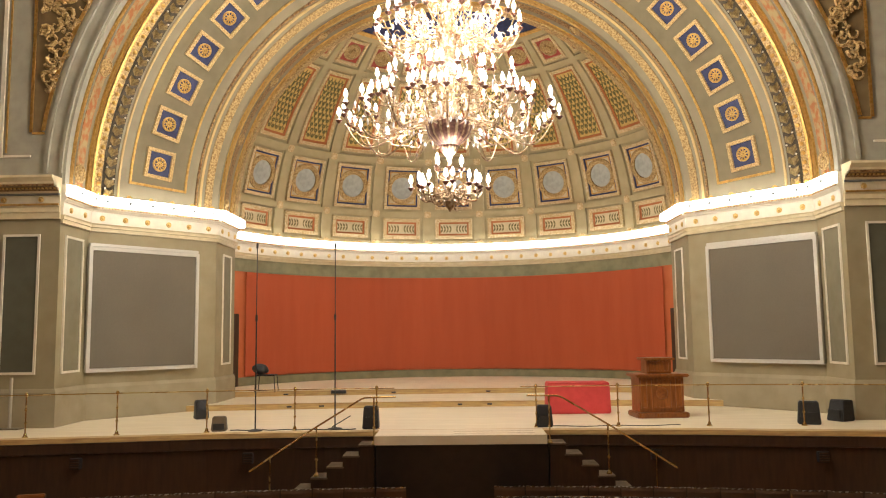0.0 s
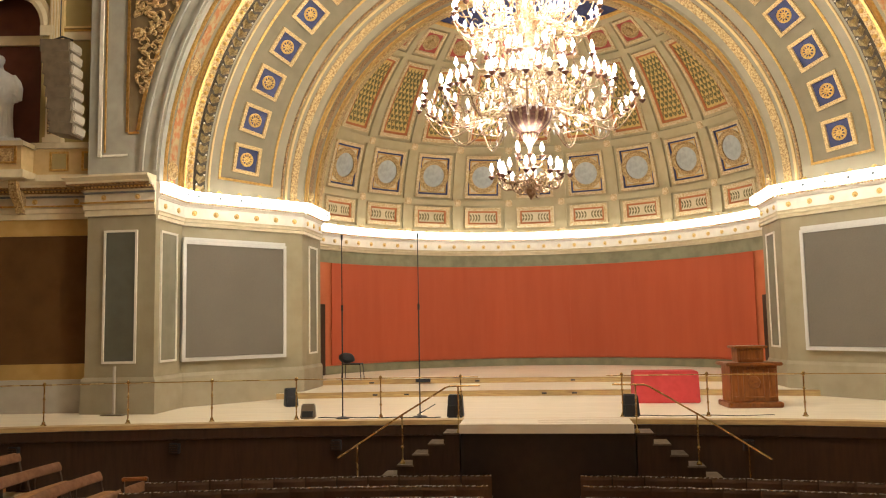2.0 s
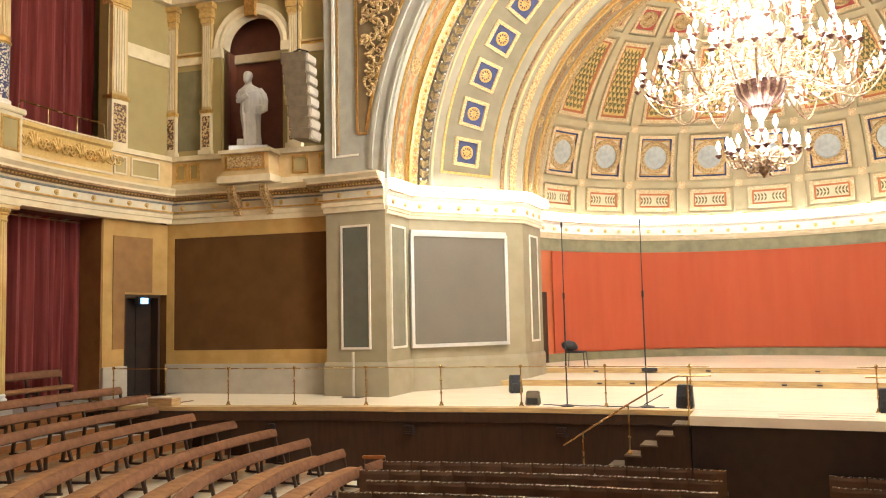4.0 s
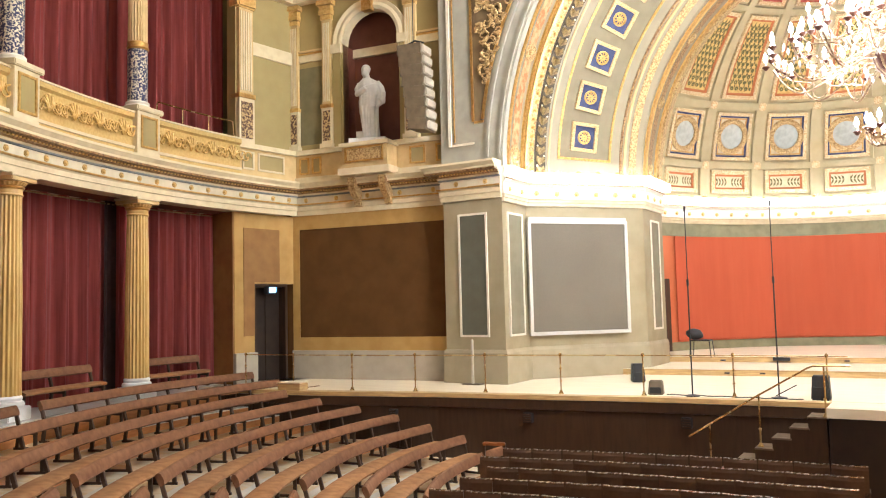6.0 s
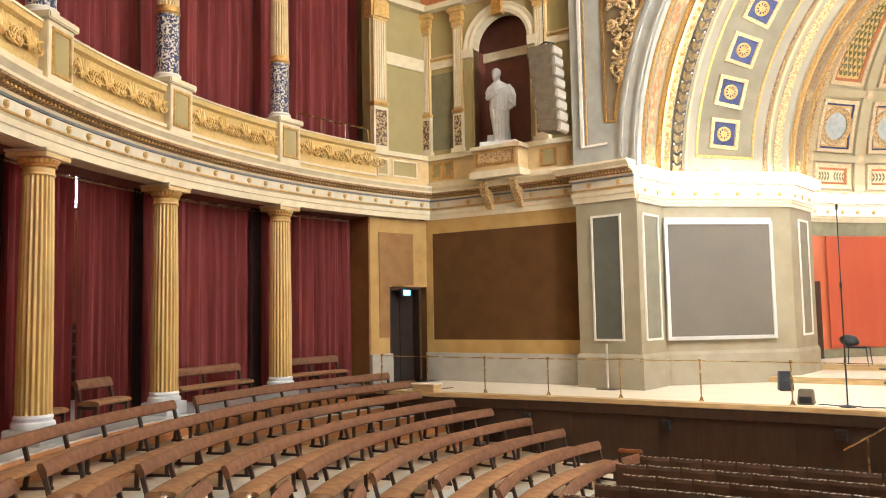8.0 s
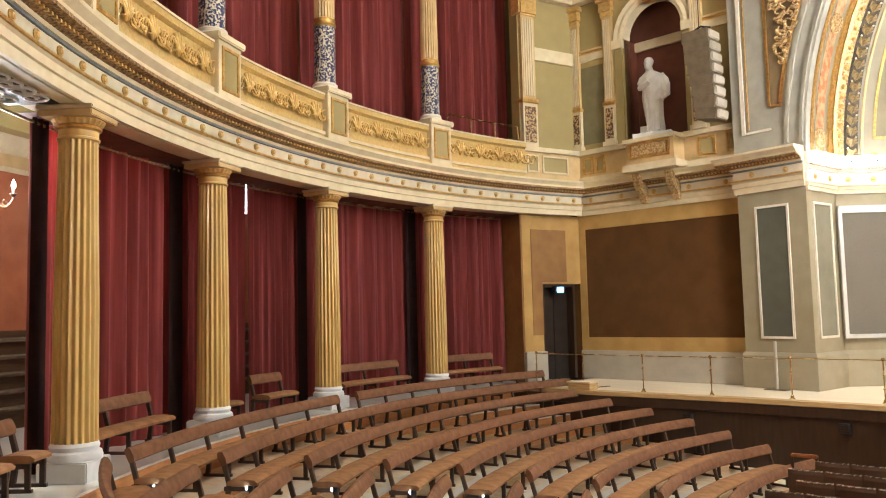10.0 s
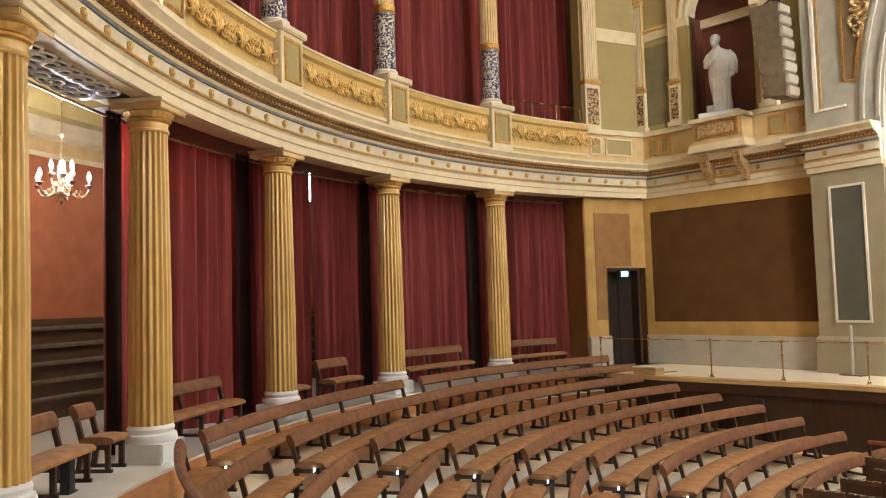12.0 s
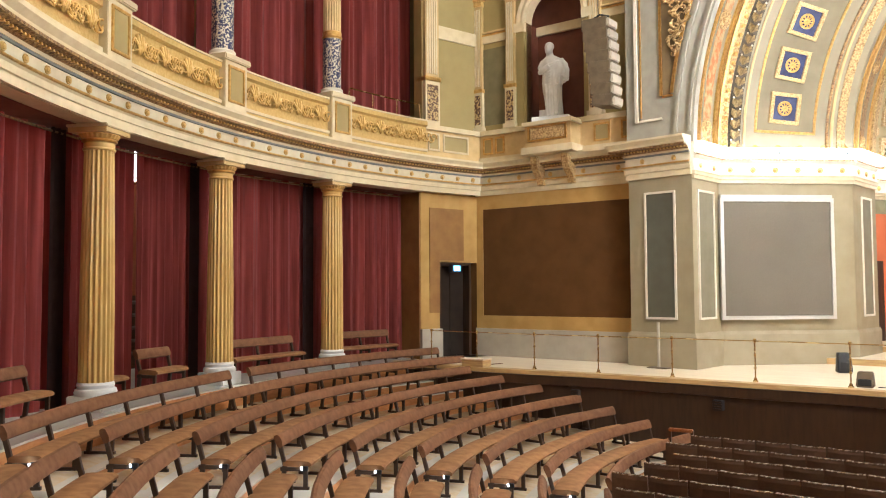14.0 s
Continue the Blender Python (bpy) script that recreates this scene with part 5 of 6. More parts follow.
    for a in (86.5, 89.7):
        part("rail_post", tube(bmesh.new(), [(CX + 14.7 * math.sin(radians(sg * a)), CY - 14.7 * math.cos(radians(a)), z) for z in (6.24, 6.66)], 0.012, 6), BRASS, rail)

# ---- benches ----


def bench(row, a0, a1, label="long curved bench upholstered in brown plush"):
    """A curved bench; a0 and a1 are angles about the hall's centre."""
    if a0 > a1:
        a0, a1 = a1, a0
    r, zt = R0 - DRW * row, Z0 - DZW * row
    zf = zt - BH
    n = max(6, int((a1 - a0) * r * 0.0175 / 0.22))
    b = thing("bench", label, "bench", "auditorium benches", Matrix.Translation((CX + r * math.sin(radians((a0 + a1) / 2)), CY - r * math.cos(radians((a0 + a1) / 2)), zf)))
    inv = b.matrix_basis.inverted()
    path = arc(r, a1, a0, n)
    back = sweep(bmesh.new(), path, [(0.045, zt - 0.178), (0.075, zt - 0.155), (0.070, zt - 0.10), (0.042, zt - 0.04), (0.02, zt - 0.008), (-0.015, zt), (-0.045, zt - 0.02), (-0.045, zt - 0.06), (-0.012, zt - 0.13), (0.012, zt - 0.178)])
    seat = sweep(bmesh.new(), path, [(0.08, zf + 0.32), (0.08, zf + 0.365), (0.13, zf + 0.39), (0.30, zf + 0.395), (0.43, zf + 0.385), (0.475, zf + 0.355), (0.47, zf + 0.325), (0.41, zf + 0.305)])
    for nm, bm in (("backrest", back), ("seat", seat)):
        bmesh.ops.transform(bm, matrix=inv, verts=bm.verts)
        part(nm, bm, BENCH if nm == "backrest" else SEAT, b, "", True)
    arcl = (a1 - a0) * r * 0.01745
    cnt = max(2, round(arcl / 0.95) + 1)
    for k in range(cnt):
        a = a0 + (a1 - a0) * (0.03 / max(arcl, 0.1) + (1 - 0.06 / max(arcl, 0.1)) * k / (cnt - 1))
        m = inv @ ring_pose(r, a, zf)
        bm = bmesh.new()
        box(bm, (-0.024, -0.028, 0.30), (0.024, 0.028, zt - zf - 0.03), m @ pose(0, 0.19, 0, 15, 0, 0), 0.004)
        box(bm, (-0.024, -0.03, 0.0), (0.024, 0.03, 0.36), m @ pose(0, 0.055, 0, -8, 0, 0), 0.004)
        part("back_post", bm, BENCHLEG, b)
        bm = bmesh.new()
        box(bm, (-0.02, 0.36, 0.0), (0.02, 0.42, 0.305), m, 0.004)
        box(bm, (-0.02, 0.04, 0.25), (0.02, 0.42, 0.305), m)
        box(bm, (-0.02, 0.0, 0.0), (0.02, 0.44, 0.04), m)
        part("leg", bm, BENCHLEG, b)
    return b


ENDS = [-93.9, -94.2, -96.3, -95.9, -95.4, -94.9, -94.9, -94.7, -95.0]
for i in range(9):
    if i == 0:
        bench(0, -AISLE[0] - 1.7, -66.6)
        bench(0, -69.0, ENDS[0])
    else:
        bench(i, -AISLE[i] - 1.6 - 0.09 * i, ENDS[i])
# the end bench beside the radial aisle stands turned from the ring
turned = bench(0, -39.9, -27.0)
turned.matrix_basis = pose(-9.55, 2.5, 0) @ pose(0, 0, 0, 0, 0, 21.5) @ pose(9.55, -2.5, 0) @ turned.matrix_basis
for i in range(1, 9):
    bench(i, -AISLE[i] + 1.6 + 0.09 * i, -20.0 + 1.2 * i)
for i, (a0, a1) in enumerate(((-30.9, -36.4), (-37.9, -39.3), (-42.6, -50.8), (-56.0, -58.2), (-61.2, -64.6), (-70.2, -78.6), (-83.4, -90.5))):
    # benches on the walkway, against the curtains
    r_keep, z_keep = R0, Z0
    R0, Z0 = 15.35, BH + 0.06
    bench(0, a0, a1, "short bench upholstered in brown plush against the curtains")
    R0, Z0 = r_keep, z_keep

# ---- the stage ----


def rail_post(x, y, z, h):
    p = thing("rail_post", "slim dark bronze rail post with brass knobs", "rail post", "stage rail posts", Matrix.Translation((x, y, z)))
    part("foot", lathe(bmesh.new(), [(0.055, 0), (0.055, 0.012), (0.035, 0.03), (0.03, 0.06), (0.02, 0.08)], 12), BRASS, p)
    part("shaft", tube(bmesh.new(), [(0, 0, 0.05), (0, 0, h - 0.03)], 0.014, 8), BRASS, p)
    for zz in (h * 0.33, h * 0.64):
        part("knob", lathe(bmesh.new(), [(0.015, zz - 0.022), (0.026, zz - 0.01), (0.026, zz + 0.01), (0.015, zz + 0.022)], 10), BRASS, p)
    part("finial", lathe(bmesh.new(), [(0.016, h - 0.05), (0.03, h - 0.03), (0.034, h), (0.022, h + 0.03), (0.004, h + 0.045)], 12), BRASS, p)
    return p


RH = 0.80
LEFTP = [(-14.4, 14.15), (-12.95, 14.25), (-11.34, 14.42), (-9.81, 14.70), (-8.25, 15.05), (-6.64, 15.34), (-4.99, 15.60), (-3.32, 15.82), (-1.72, 15.92)]
RIGHTP = [(1.42, 15.95), (3.02, 15.95), (4.77, 15.9), (6.54, 15.75), (8.2, 15.3), (9.8, 14.9)]
for pts, ext in ((LEFTP, 0.35), (RIGHTP, -0.30)):
    for x, y in pts:
        rail_post(x, y, 0.0, RH)
    r = thing("stage_rail", "thin brass hand rail along the stage edge", "rail")
    line = [(x, y, RH - 0.012) for x, y in pts]
    line = line + [(line[-1][0] + ext, line[-1][1], line[-1][2])] if ext > 0 else [(line[0][0] + ext, line[0][1], line[0][2])] + line
    part("rail_tube", tube(bmesh.new(), line, 0.011, 8), BRASS, r)
# two side stairs with hand rails
for sx, x0 in ((-1, -1.60), (1, 1.50)):
    st = thing("stage_stair", "dark wooden stair beside the stage landing with pale treads", "stair", "stage stairs")
    for k in range(7):
        z = -0.16 - 0.195 * k
        xa, xb = x0 + sx * (0.05 + 0.293 * k), x0 + sx * (0.05 + 0.293 * (k + 1))
        part("step_block", one_box((xa, 14.86, -1.6), (xb, 15.42, z - 0.03)), DARKWOOD, st)
        part("tread", one_box((xa - sx * 0.02, 14.84, z - 0.03), (xb + sx * 0.01, 15.42, z), None, 0.006), TREAD, st, "worn wooden tread")
    hr = thing("stair_rail", "sloping brass hand rail of the stage stair", "rail", "stair rails")
    pts = [(x0 - sx * 0.35, 14.86, 0.70), (x0 + sx * 0.22, 14.86, 0.69), (x0 + sx * 0.30, 14.86, 0.66), (x0 + sx * 1.2, 14.86, 0.12), (x0 + sx * 2.35, 14.86, -0.62)]
    part("rail_tube", tube(bmesh.new(), pts, 0.017, 8), BRASS, hr)
    for dx, zb, zt in ((0.06, -0.16, 0.70), (1.12, -0.72, 0.17), (1.98, -1.5, -0.38)):
        part("post", tube(bmesh.new(), [(x0 + sx * dx, 14.88, zb), (x0 + sx * dx, 14.88, zt)], 0.016, 8), BRASS, hr)
        part("knob", lathe(bmesh.new(), [(0.016, -0.03), (0.032, 0), (0.016, 0.03)], 10, (x0 + sx * dx, 14.88, zb + 0.3)), BRASS, hr)
        part("foot", lathe(bmesh.new(), [(0.05, 0), (0.05, 0.02), (0.02, 0.07)], 10, (x0 + sx * dx, 14.88, zb)), BRASS, hr)
# joint lines on the landing and a cable duct lid
for y in (15.05, 15.35):
    part("floor_slot", one_box((-0.2, y, 0.004), (1.3, y + 0.012, 0.007)), BROWNGILT, stage)
# dark outlets in the step risers
for x, y, z, w in ((-4.4, 20.3, 0.05, 0.12), (-3.6, 20.4, 0.05, 0.12), (-0.1, 20.5, 0.05, 0.12), (0.65, 20.5, 0.05, 0.12), (-3.55, 22.85, 0.20, 0.42), (-5.0, 22.6, 0.19, 0.12), (-2.0, 23.0, 0.19, 0.12), (0.7, 23.05, 0.19, 0.12), (3.2, 22.9, 0.19, 0.12)):
    f = thing("floor_outlet", "small black outlet plate in a step riser", "outlet", "outlets")
    part("plate", one_box((x - w / 2, y - 0.06, z), (x + w / 2, y + 0.05, z + (0.09 if w > 0.3 else 0.035))), BLACK, f)
# vents in the stage front
for x, y in ((-10.2, 14.43), (-7.2, 14.94), (-4.12, 15.42), (3.6, 15.45), (6.5, 14.98)):
    v = thing("stage_vent", "dark square vent in the stage front", "vent", "stage vents")
    part("vent_plate", one_box((x - 0.10, y - 0.09, -0.56), (x + 0.10, y + 0.06, -0.36), None, 0.01), BLACK, v)
    for k in range(4):
        part("slat", one_box((x - 0.085, y - 0.10, -0.54 + 0.045 * k), (x + 0.085, y - 0.088, -0.52 + 0.045 * k)), DARKWOOD, v)

# lectern
lec = thing("lectern", "polished oak lectern with carved front and sloping book rest", "lectern", "", pose(4.22, 17.75, 0, 0, 0, 4))
part("foot", one_box((-0.56, -0.42, 0), (0.56, 0.36, 0.12), None, 0.02), LECTERNWOOD, lec)
part("body", one_box((-0.48, -0.34, 0.12), (0.48, 0.30, 0.86), None, 0.012), LECTERNWOOD, lec)
part("cornice", one_box((-0.58, -0.44, 0.86), (0.58, 0.38, 0.93), None, 0.02), LECTERNWOOD, lec)
for x0, x1 in ((-0.46, -0.30), (-0.22, 0.22), (0.30, 0.46)):
    part("front_panel", frame_bars(bmesh.new(), Matrix.Identity(4), x0, x1, 0.20, 0.80, 0.03, -0.365, -0.335), LECTERNWOOD, lec)
part("carved_shield", lathe(bmesh.new(), [(0.13, 0), (0.12, 0.02), (0.07, 0.035), (0.02, 0.05)], 16), LECTERNWOOD, lec, "carved round shield").matrix_basis = pose(0, -0.34, 0.52, 90, 0, 0)
part("neck", one_box((-0.27, -0.2, 0.93), (0.27, 0.22, 1.22), None, 0.01), LECTERNWOOD, lec)
part("book_rest", one_box((-0.34, -0.27, 1.22), (0.34, 0.29, 1.27), pose(0, 0, 0, 0, 0, 0), 0.012), LECTERNWOOD, lec)
part("neck_panel", frame_bars(bmesh.new(), Matrix.Identity(4), -0.24, 0.24, 0.97, 1.19, 0.03, -0.225, -0.2), LECTERNWOOD, lec)
# cloth-covered table
tb = thing("covered_table", "table covered to the floor with a plain red cloth", "table", "", Matrix.Translation((2.62, 18.8, 0)))
bm = one_box((-0.70, -0.35, 0), (0.70, 0.35, 0.70), None, 0.02)
for v in bm.verts:
    if v.co.z < 0.4:
        v.co.x *= 1.03
        v.co.y *= 1.05
part("cloth", bm, TABLERED, tb)


def floor_speaker(x, y, turn, w, h, d, label, mt=BLACK):
    s = thing("floor_speaker", label, "loudspeaker", "stage loudspeakers", pose(x, y, 0, 0, 0, turn))
    bm = one_box((-w / 2, -d / 2, 0), (w / 2, d / 2, h), None, 0.02)
    for v in bm.verts:
        if v.co.z > h * 0.6:
            v.co.y += 0.10 * d / 0.4 if v.co.y < 0 else 0.0
            v.co.x *= 0.86
    part("cabinet", bm, mt, s)
    part("grille", one_box((-w * 0.36, -d / 2 - 0.012, h * 0.12), (w * 0.36, -d / 2 + 0.02, h * 0.55), None, 0.008), BLACK, s)


floor_speaker(-1.84, 15.98, 0, 0.32, 0.44, 0.3, "black stage loudspeaker beside the stair")
floor_speaker(1.58, 16.02, 0, 0.32, 0.42, 0.3, "black stage loudspeaker beside the stair")
floor_speaker(6.77, 16.08, -20, 0.42, 0.44, 0.36, "black wedge loudspeaker on the stage")
floor_speaker(7.6, 16.55, -65, 0.40, 0.42, 0.36, "black wedge loudspeaker turned to the pier")
floor_speaker(-4.82, 15.85, 10, 0.30, 0.28, 0.26, "low dark grey monitor loudspeaker", GREYBOX)
floor_speaker(-5.95, 18.2, 30, 0.30, 0.42, 0.28, "black loudspeaker at the foot of the pier")
# tall microphone stands
for x, y, h in ((-4.09, 15.78, 3.62), (-2.55, 15.95, 3.62)):
    s = thing("microphone_stand", "very tall thin black microphone stand", "microphone stand", "microphone stands", Matrix.Translation((x, y, 0)))
    part("base_plate", lathe(bmesh.new(), [(0.14, 0), (0.14, 0.02), (0.03, 0.04)], 20), BLACK, s)
    part("tube_lower", tube(bmesh.new(), [(0, 0, 0.02), (0, 0, 2.2)], 0.014, 8), BLACK, s)
    part("tube_upper", tube(bmesh.new(), [(0, 0, 2.2), (0, 0, h)], 0.009, 8), BLACK, s)
    part("clutch", tube(bmesh.new(), [(0, 0, 2.14), (0, 0, 2.26)], 0.024, 8), BLACK, s)
    part("microphone", tube(bmesh.new(), [(0, 0, h - 0.02), (0.02, -0.06, h + 0.07)], 0.022, 8), BLACK, s)
cb = thing("cable", "black cable lying on the stage floor", "cable")
part("cable_run", tube(bmesh.new(), [(-4.6 + 0.13 * k, 15.82 + 0.05 * math.sin(k * 1.7), 0.012) for k in range(20)], 0.01, 5), BLACK, cb)
cb = thing("cable", "black cable lying on the stage floor", "cable")
part("cable_run", tube(bmesh.new(), [(1.7 + 0.17 * k, 15.98 + 0.07 * math.sin(k * 0.9 + 1), 0.012) for k in range(16)], 0.008, 5), BLACK, cb)
ba = thing("boom_arm", "short black boom arm lying beside a stand", "microphone arm")
part("arm", tube(bmesh.new(), [(-2.6, 15.9, 0.05), (-2.25, 16.0, 0.25)], 0.01, 6), BLACK, ba)
# stool with a dark bundle on it
ch = thing("stool", "black metal stool on the upper stage step", "stool", "", Matrix.Translation((-5.55, 22.6, 0.29)))
part("seat", one_box((-0.27, -0.2, 0.44), (0.27, 0.2, 0.48), None, 0.015), BLACK, ch)
for x in (-0.25, 0.25):
    for y in (-0.18, 0.18):
        part("leg", tube(bmesh.new(), [(x * 1.15, y * 1.15, 0), (x, y, 0.44)], 0.013, 6), BLACK, ch)
bm = bmesh.new()
bmesh.ops.create_icosphere(bm, subdivisions=3, radius=0.2)
for v in bm.verts:
    v.co *= 1 + 0.25 * noise.noise(v.co * 6)
    v.co.z *= 0.75
    v.co.x *= 1.2
bmesh.ops.translate(bm, vec=(-5.72, 22.6, 0.92), verts=bm.verts)
tagged(part("crumpled_coat", bm, BLACK, None, "", True), "dark crumpled coat lying on the stool", "coat")
# pale wooden step at the end of the stage, beside the exit
sb = thing("wooden_step", "small pale wooden step block at the end of the stage", "step block", "", pose(-12.78, 14.04, 0, 0, 0, 8))
part("block", one_box((-0.30, -0.18, 0), (0.30, 0.18, 0.16), None, 0.012), STEPWOOD, sb)
part("tread", one_box((-0.32, -0.20, 0.16), (0.32, 0.20, 0.19), None, 0.008), STAGE, sb, "pale wooden tread")
# slim white pole stand at the pier
wp = thing("pole_stand", "slim pale pole on a flat foot beside the pier", "stand", "", Matrix.Translation((-9.35, 16.45, 0)))
part("pole", tube(bmesh.new(), [(0, 0, 0.02), (0, 0, 1.05)], 0.035, 10), STONE, wp)
part("foot", one_box((-0.25, -0.12, 0), (0.25, 0.12, 0.025), None, 0.006), GREYBOX, wp)

# ---- parterre chairs ----


def theatre_chair():
    c = thing("theatre_chair", "dark leather theatre chair with a worn metal rim", "chair", "parterre chairs")
    bm = bmesh.new()
    pts = [(-0.25 + 0.5 * k / 6, -0.035 * (1 - ((k - 3) / 3) ** 2)) for k in range(7)]
    sweep(bm, pts, [(-0.03, 0.46), (-0.035, 0.82), (-0.02, 0.85), (0.02, 0.85), (0.03, 0.80), (0.02, 0.46)])
    part("backrest", bm, DARKSEAT, c)
    part("top_rim", sweep(bmesh.new(), pts, [(-0.028, 0.851), (-0.028, 0.862), (0.022, 0.862), (0.022, 0.851)]), METALRIM, c, "worn metal rim")
    part("seat", one_box((-0.24, 0.03, 0.40), (0.24, 0.46, 0.47), None, 0.02), DARKSEAT, c)
    part("seat_rim", one_box((-0.24, 0.465, 0.41), (0.24, 0.478, 0.43)), METALRIM, c, "worn metal rim")
    for x in (-0.25, 0.25):
        part("leg", one_box((x - 0.015, 0.0, 0.0), (x + 0.015, 0.06, 0.46)), BENCHLEG, c)
        part("arm", one_box((x - 0.015, 0.0, 0.42), (x + 0.015, 0.36, 0.45)), BENCHLEG, c)
    return c


first = None
for k in range(9):
    for j in range(30):
        x = AX + 0.62 - 1.6 - 0.53 * j if j < 15 else AX - 0.62 + 1.65 + 0.53 * (j - 15)
        if j >= 15 and k > 3 or x < -6.75 + 0.16 * k or (k > 6 and x > -2.5):
            continue
        y = 13.9 - 0.019 * x * x - 0.86 * k
        turn = -math.degrees(math.atan(0.038 * x))
        m = pose(x, y, -1.6, 0, 0, turn)
        if first is None:
            first = theatre_chair()
            first.matrix_basis = m
        else:
            copy_thing(first, m)
en = thing("row_end_frame", "dark row-end frame with a red-brown arm rest", "arm rest")
m = pose(-7.25, 13.5, -1.6, 0, 0, 15)
part("arm_pad", one_box((-0.22, -0.05, 0.80), (0.22, 0.05, 0.86), m, 0.015), LECTERNWOOD, en)
for x in (-0.2, 0.2):
    part("upright", one_box((x - 0.025, -0.03, 0), (x + 0.025, 0.03, 0.84), m), DARKWOOD, en)

# small aisle lights on the bench ends
for i in range(0, 8):
    r, zf = R0 - DRW * i, Z0 - DZW * i - BH
    for a in (-AISLE[i] - 1.45 - 0.09 * i, -AISLE[i] + 1.45 + 0.09 * i):
        l = thing("aisle_light", "tiny white aisle light on a bench end", "aisle light", "aisle lights")
        m = ring_pose(r, a, zf)
        part("case", one_box((-0.02, 0.36, 0.27), (0.02, 0.44, 0.33), m, 0.005), BLACK, l)
        part("lens", one_box((-0.018, 0.345, 0.285), (0.024, 0.362, 0.318), m), SPOTLED, l)
# dark bin at the foot of a column
bn = thing("waste_bin", "small dark grey waste bin at the foot of a column", "bin", "", Matrix.Translation((-10.60, 2.54, 0)))
part("body", lathe(bmesh.new(), [(0.11, 0.0), (0.14, 0.33), (0.13, 0.335)], 20), BLACK, bn)
part("rim", lathe(bmesh.new(), [(0.138, 0.33), (0.15, 0.335), (0.15, 0.355), (0.135, 0.36)], 20), GREYBOX, bn)
# cable post on the walkway
cp = thing("floor_post", "short black bollard light on the walkway floor", "bollard", "", ring_pose(15.06, -35.5, 0.0))
part("post", one_box((-0.07, -0.05, 0), (0.07, 0.05, 0.42), None, 0.012), BLACK, cp)
part("foot", one_box((-0.09, -0.07, 0), (0.09, 0.07, 0.02), None, 0.006), BLACK, cp)
part("lens", one_box((-0.015, -0.015, 0.42), (0.015, 0.015, 0.432)), SPOTLED, cp)

# ---- statue, line array ----
STATUE = [(0.0, 0.20, 0.19, 0.03), (0.06, 0.21, 0.20, 0.03), (0.20, 0.215, 0.19, 0.02), (0.46, 0.225, 0.19, 0.0), (0.73, 0.25, 0.20, -0.03), (0.95, 0.255, 0.20, -0.03), (1.13, 0.255, 0.195, -0.02), (1.30, 0.285, 0.195, -0.03), (1.43, 0.30, 0.175, -0.03), (1.53, 0.265, 0.15, -0.04), (1.59, 0.17, 0.12, -0.06), (1.64, 0.10, 0.10, -0.085), (1.74, 0.085, 0.085, -0.10)]
bm = bmesh.new()
rings = []
for z, rx, ry, ox in STATUE:
    ring = []
    for k in range(72):
        a = 2 * math.pi * k / 72
        fold = 0.085 * math.sin(a * 11 + 3.0 * z) + 0.05 * math.sin(a * 19 - 4 * z)
        f = 1 + fold * (1.0 if z < 1.2 else 0.45 if z < 1.5 else 0.0)
        # the legs part below the knee
        gap = 0.05 * max(0.0, 1 - z / 0.6) * math.exp(-((math.cos(a) - 0.15) / 0.25) ** 2) if math.sin(a) < 0 else 0.0
        ring.append(bm.verts.new((ox + rx * f * math.cos(a), ry * f * math.sin(a) + gap, z)))
    rings.append(ring)
for p, q in zip(rings, rings[1:]):
    for k in range(72):
        bm.faces.new((p[k], p[(k + 1) % 72], q[(k + 1) % 72], q[k]))
bm.faces.new(rings[0][::-1])
bm.faces.new(rings[-1])
# head with hair and beard
for r, sc, at in ((0.138, (0.84, 0.98, 1.08), (-0.10, -0.045, 1.83)), (0.085, (1.0, 0.9, 1.15), (-0.105, -0.13, 1.735)), (0.128, (0.98, 0.92, 0.9), (-0.095, 0.0, 1.875)), (0.03, (0.7, 1.0, 1.4), (-0.105, -0.185, 1.815))):
    for v in bmesh.ops.create_icosphere(bm, subdivisions=3, radius=r)["verts"]:
        v.co = Vector((v.co.x * sc[0], v.co.y * sc[1], v.co.z * sc[2])) * (1 + 0.06 * noise.noise(v.co * 24)) + Vector(at)
# bent arm across the chest, the other arm under the hanging cloak
tube(bm, [(-0.26, 0, 1.48), (-0.35, -0.03, 1.32), (-0.33, -0.13, 1.20), (-0.18, -0.20, 1.27), (-0.06, -0.22, 1.33)], 0.095, 10, 0.055)
tube(bm, [(0.20, 0, 1.50), (0.33, 0.0, 1.34), (0.36, -0.02, 1.12), (0.27, -0.10, 1.02)], 0.085, 10, 0.07)
for k in range(8):
    x = 0.20 + 0.028 * k
    sway = 0.03 * math.sin(k * 2.1)
    tube(bm, [(x - 0.06, -0.03 + sway, 1.46 - 0.008 * k), (x + 0.015, -0.07 + sway, 1.22), (x, -0.05 + sway, 0.84 + 0.015 * k)], 0.045, 8, 0.032)
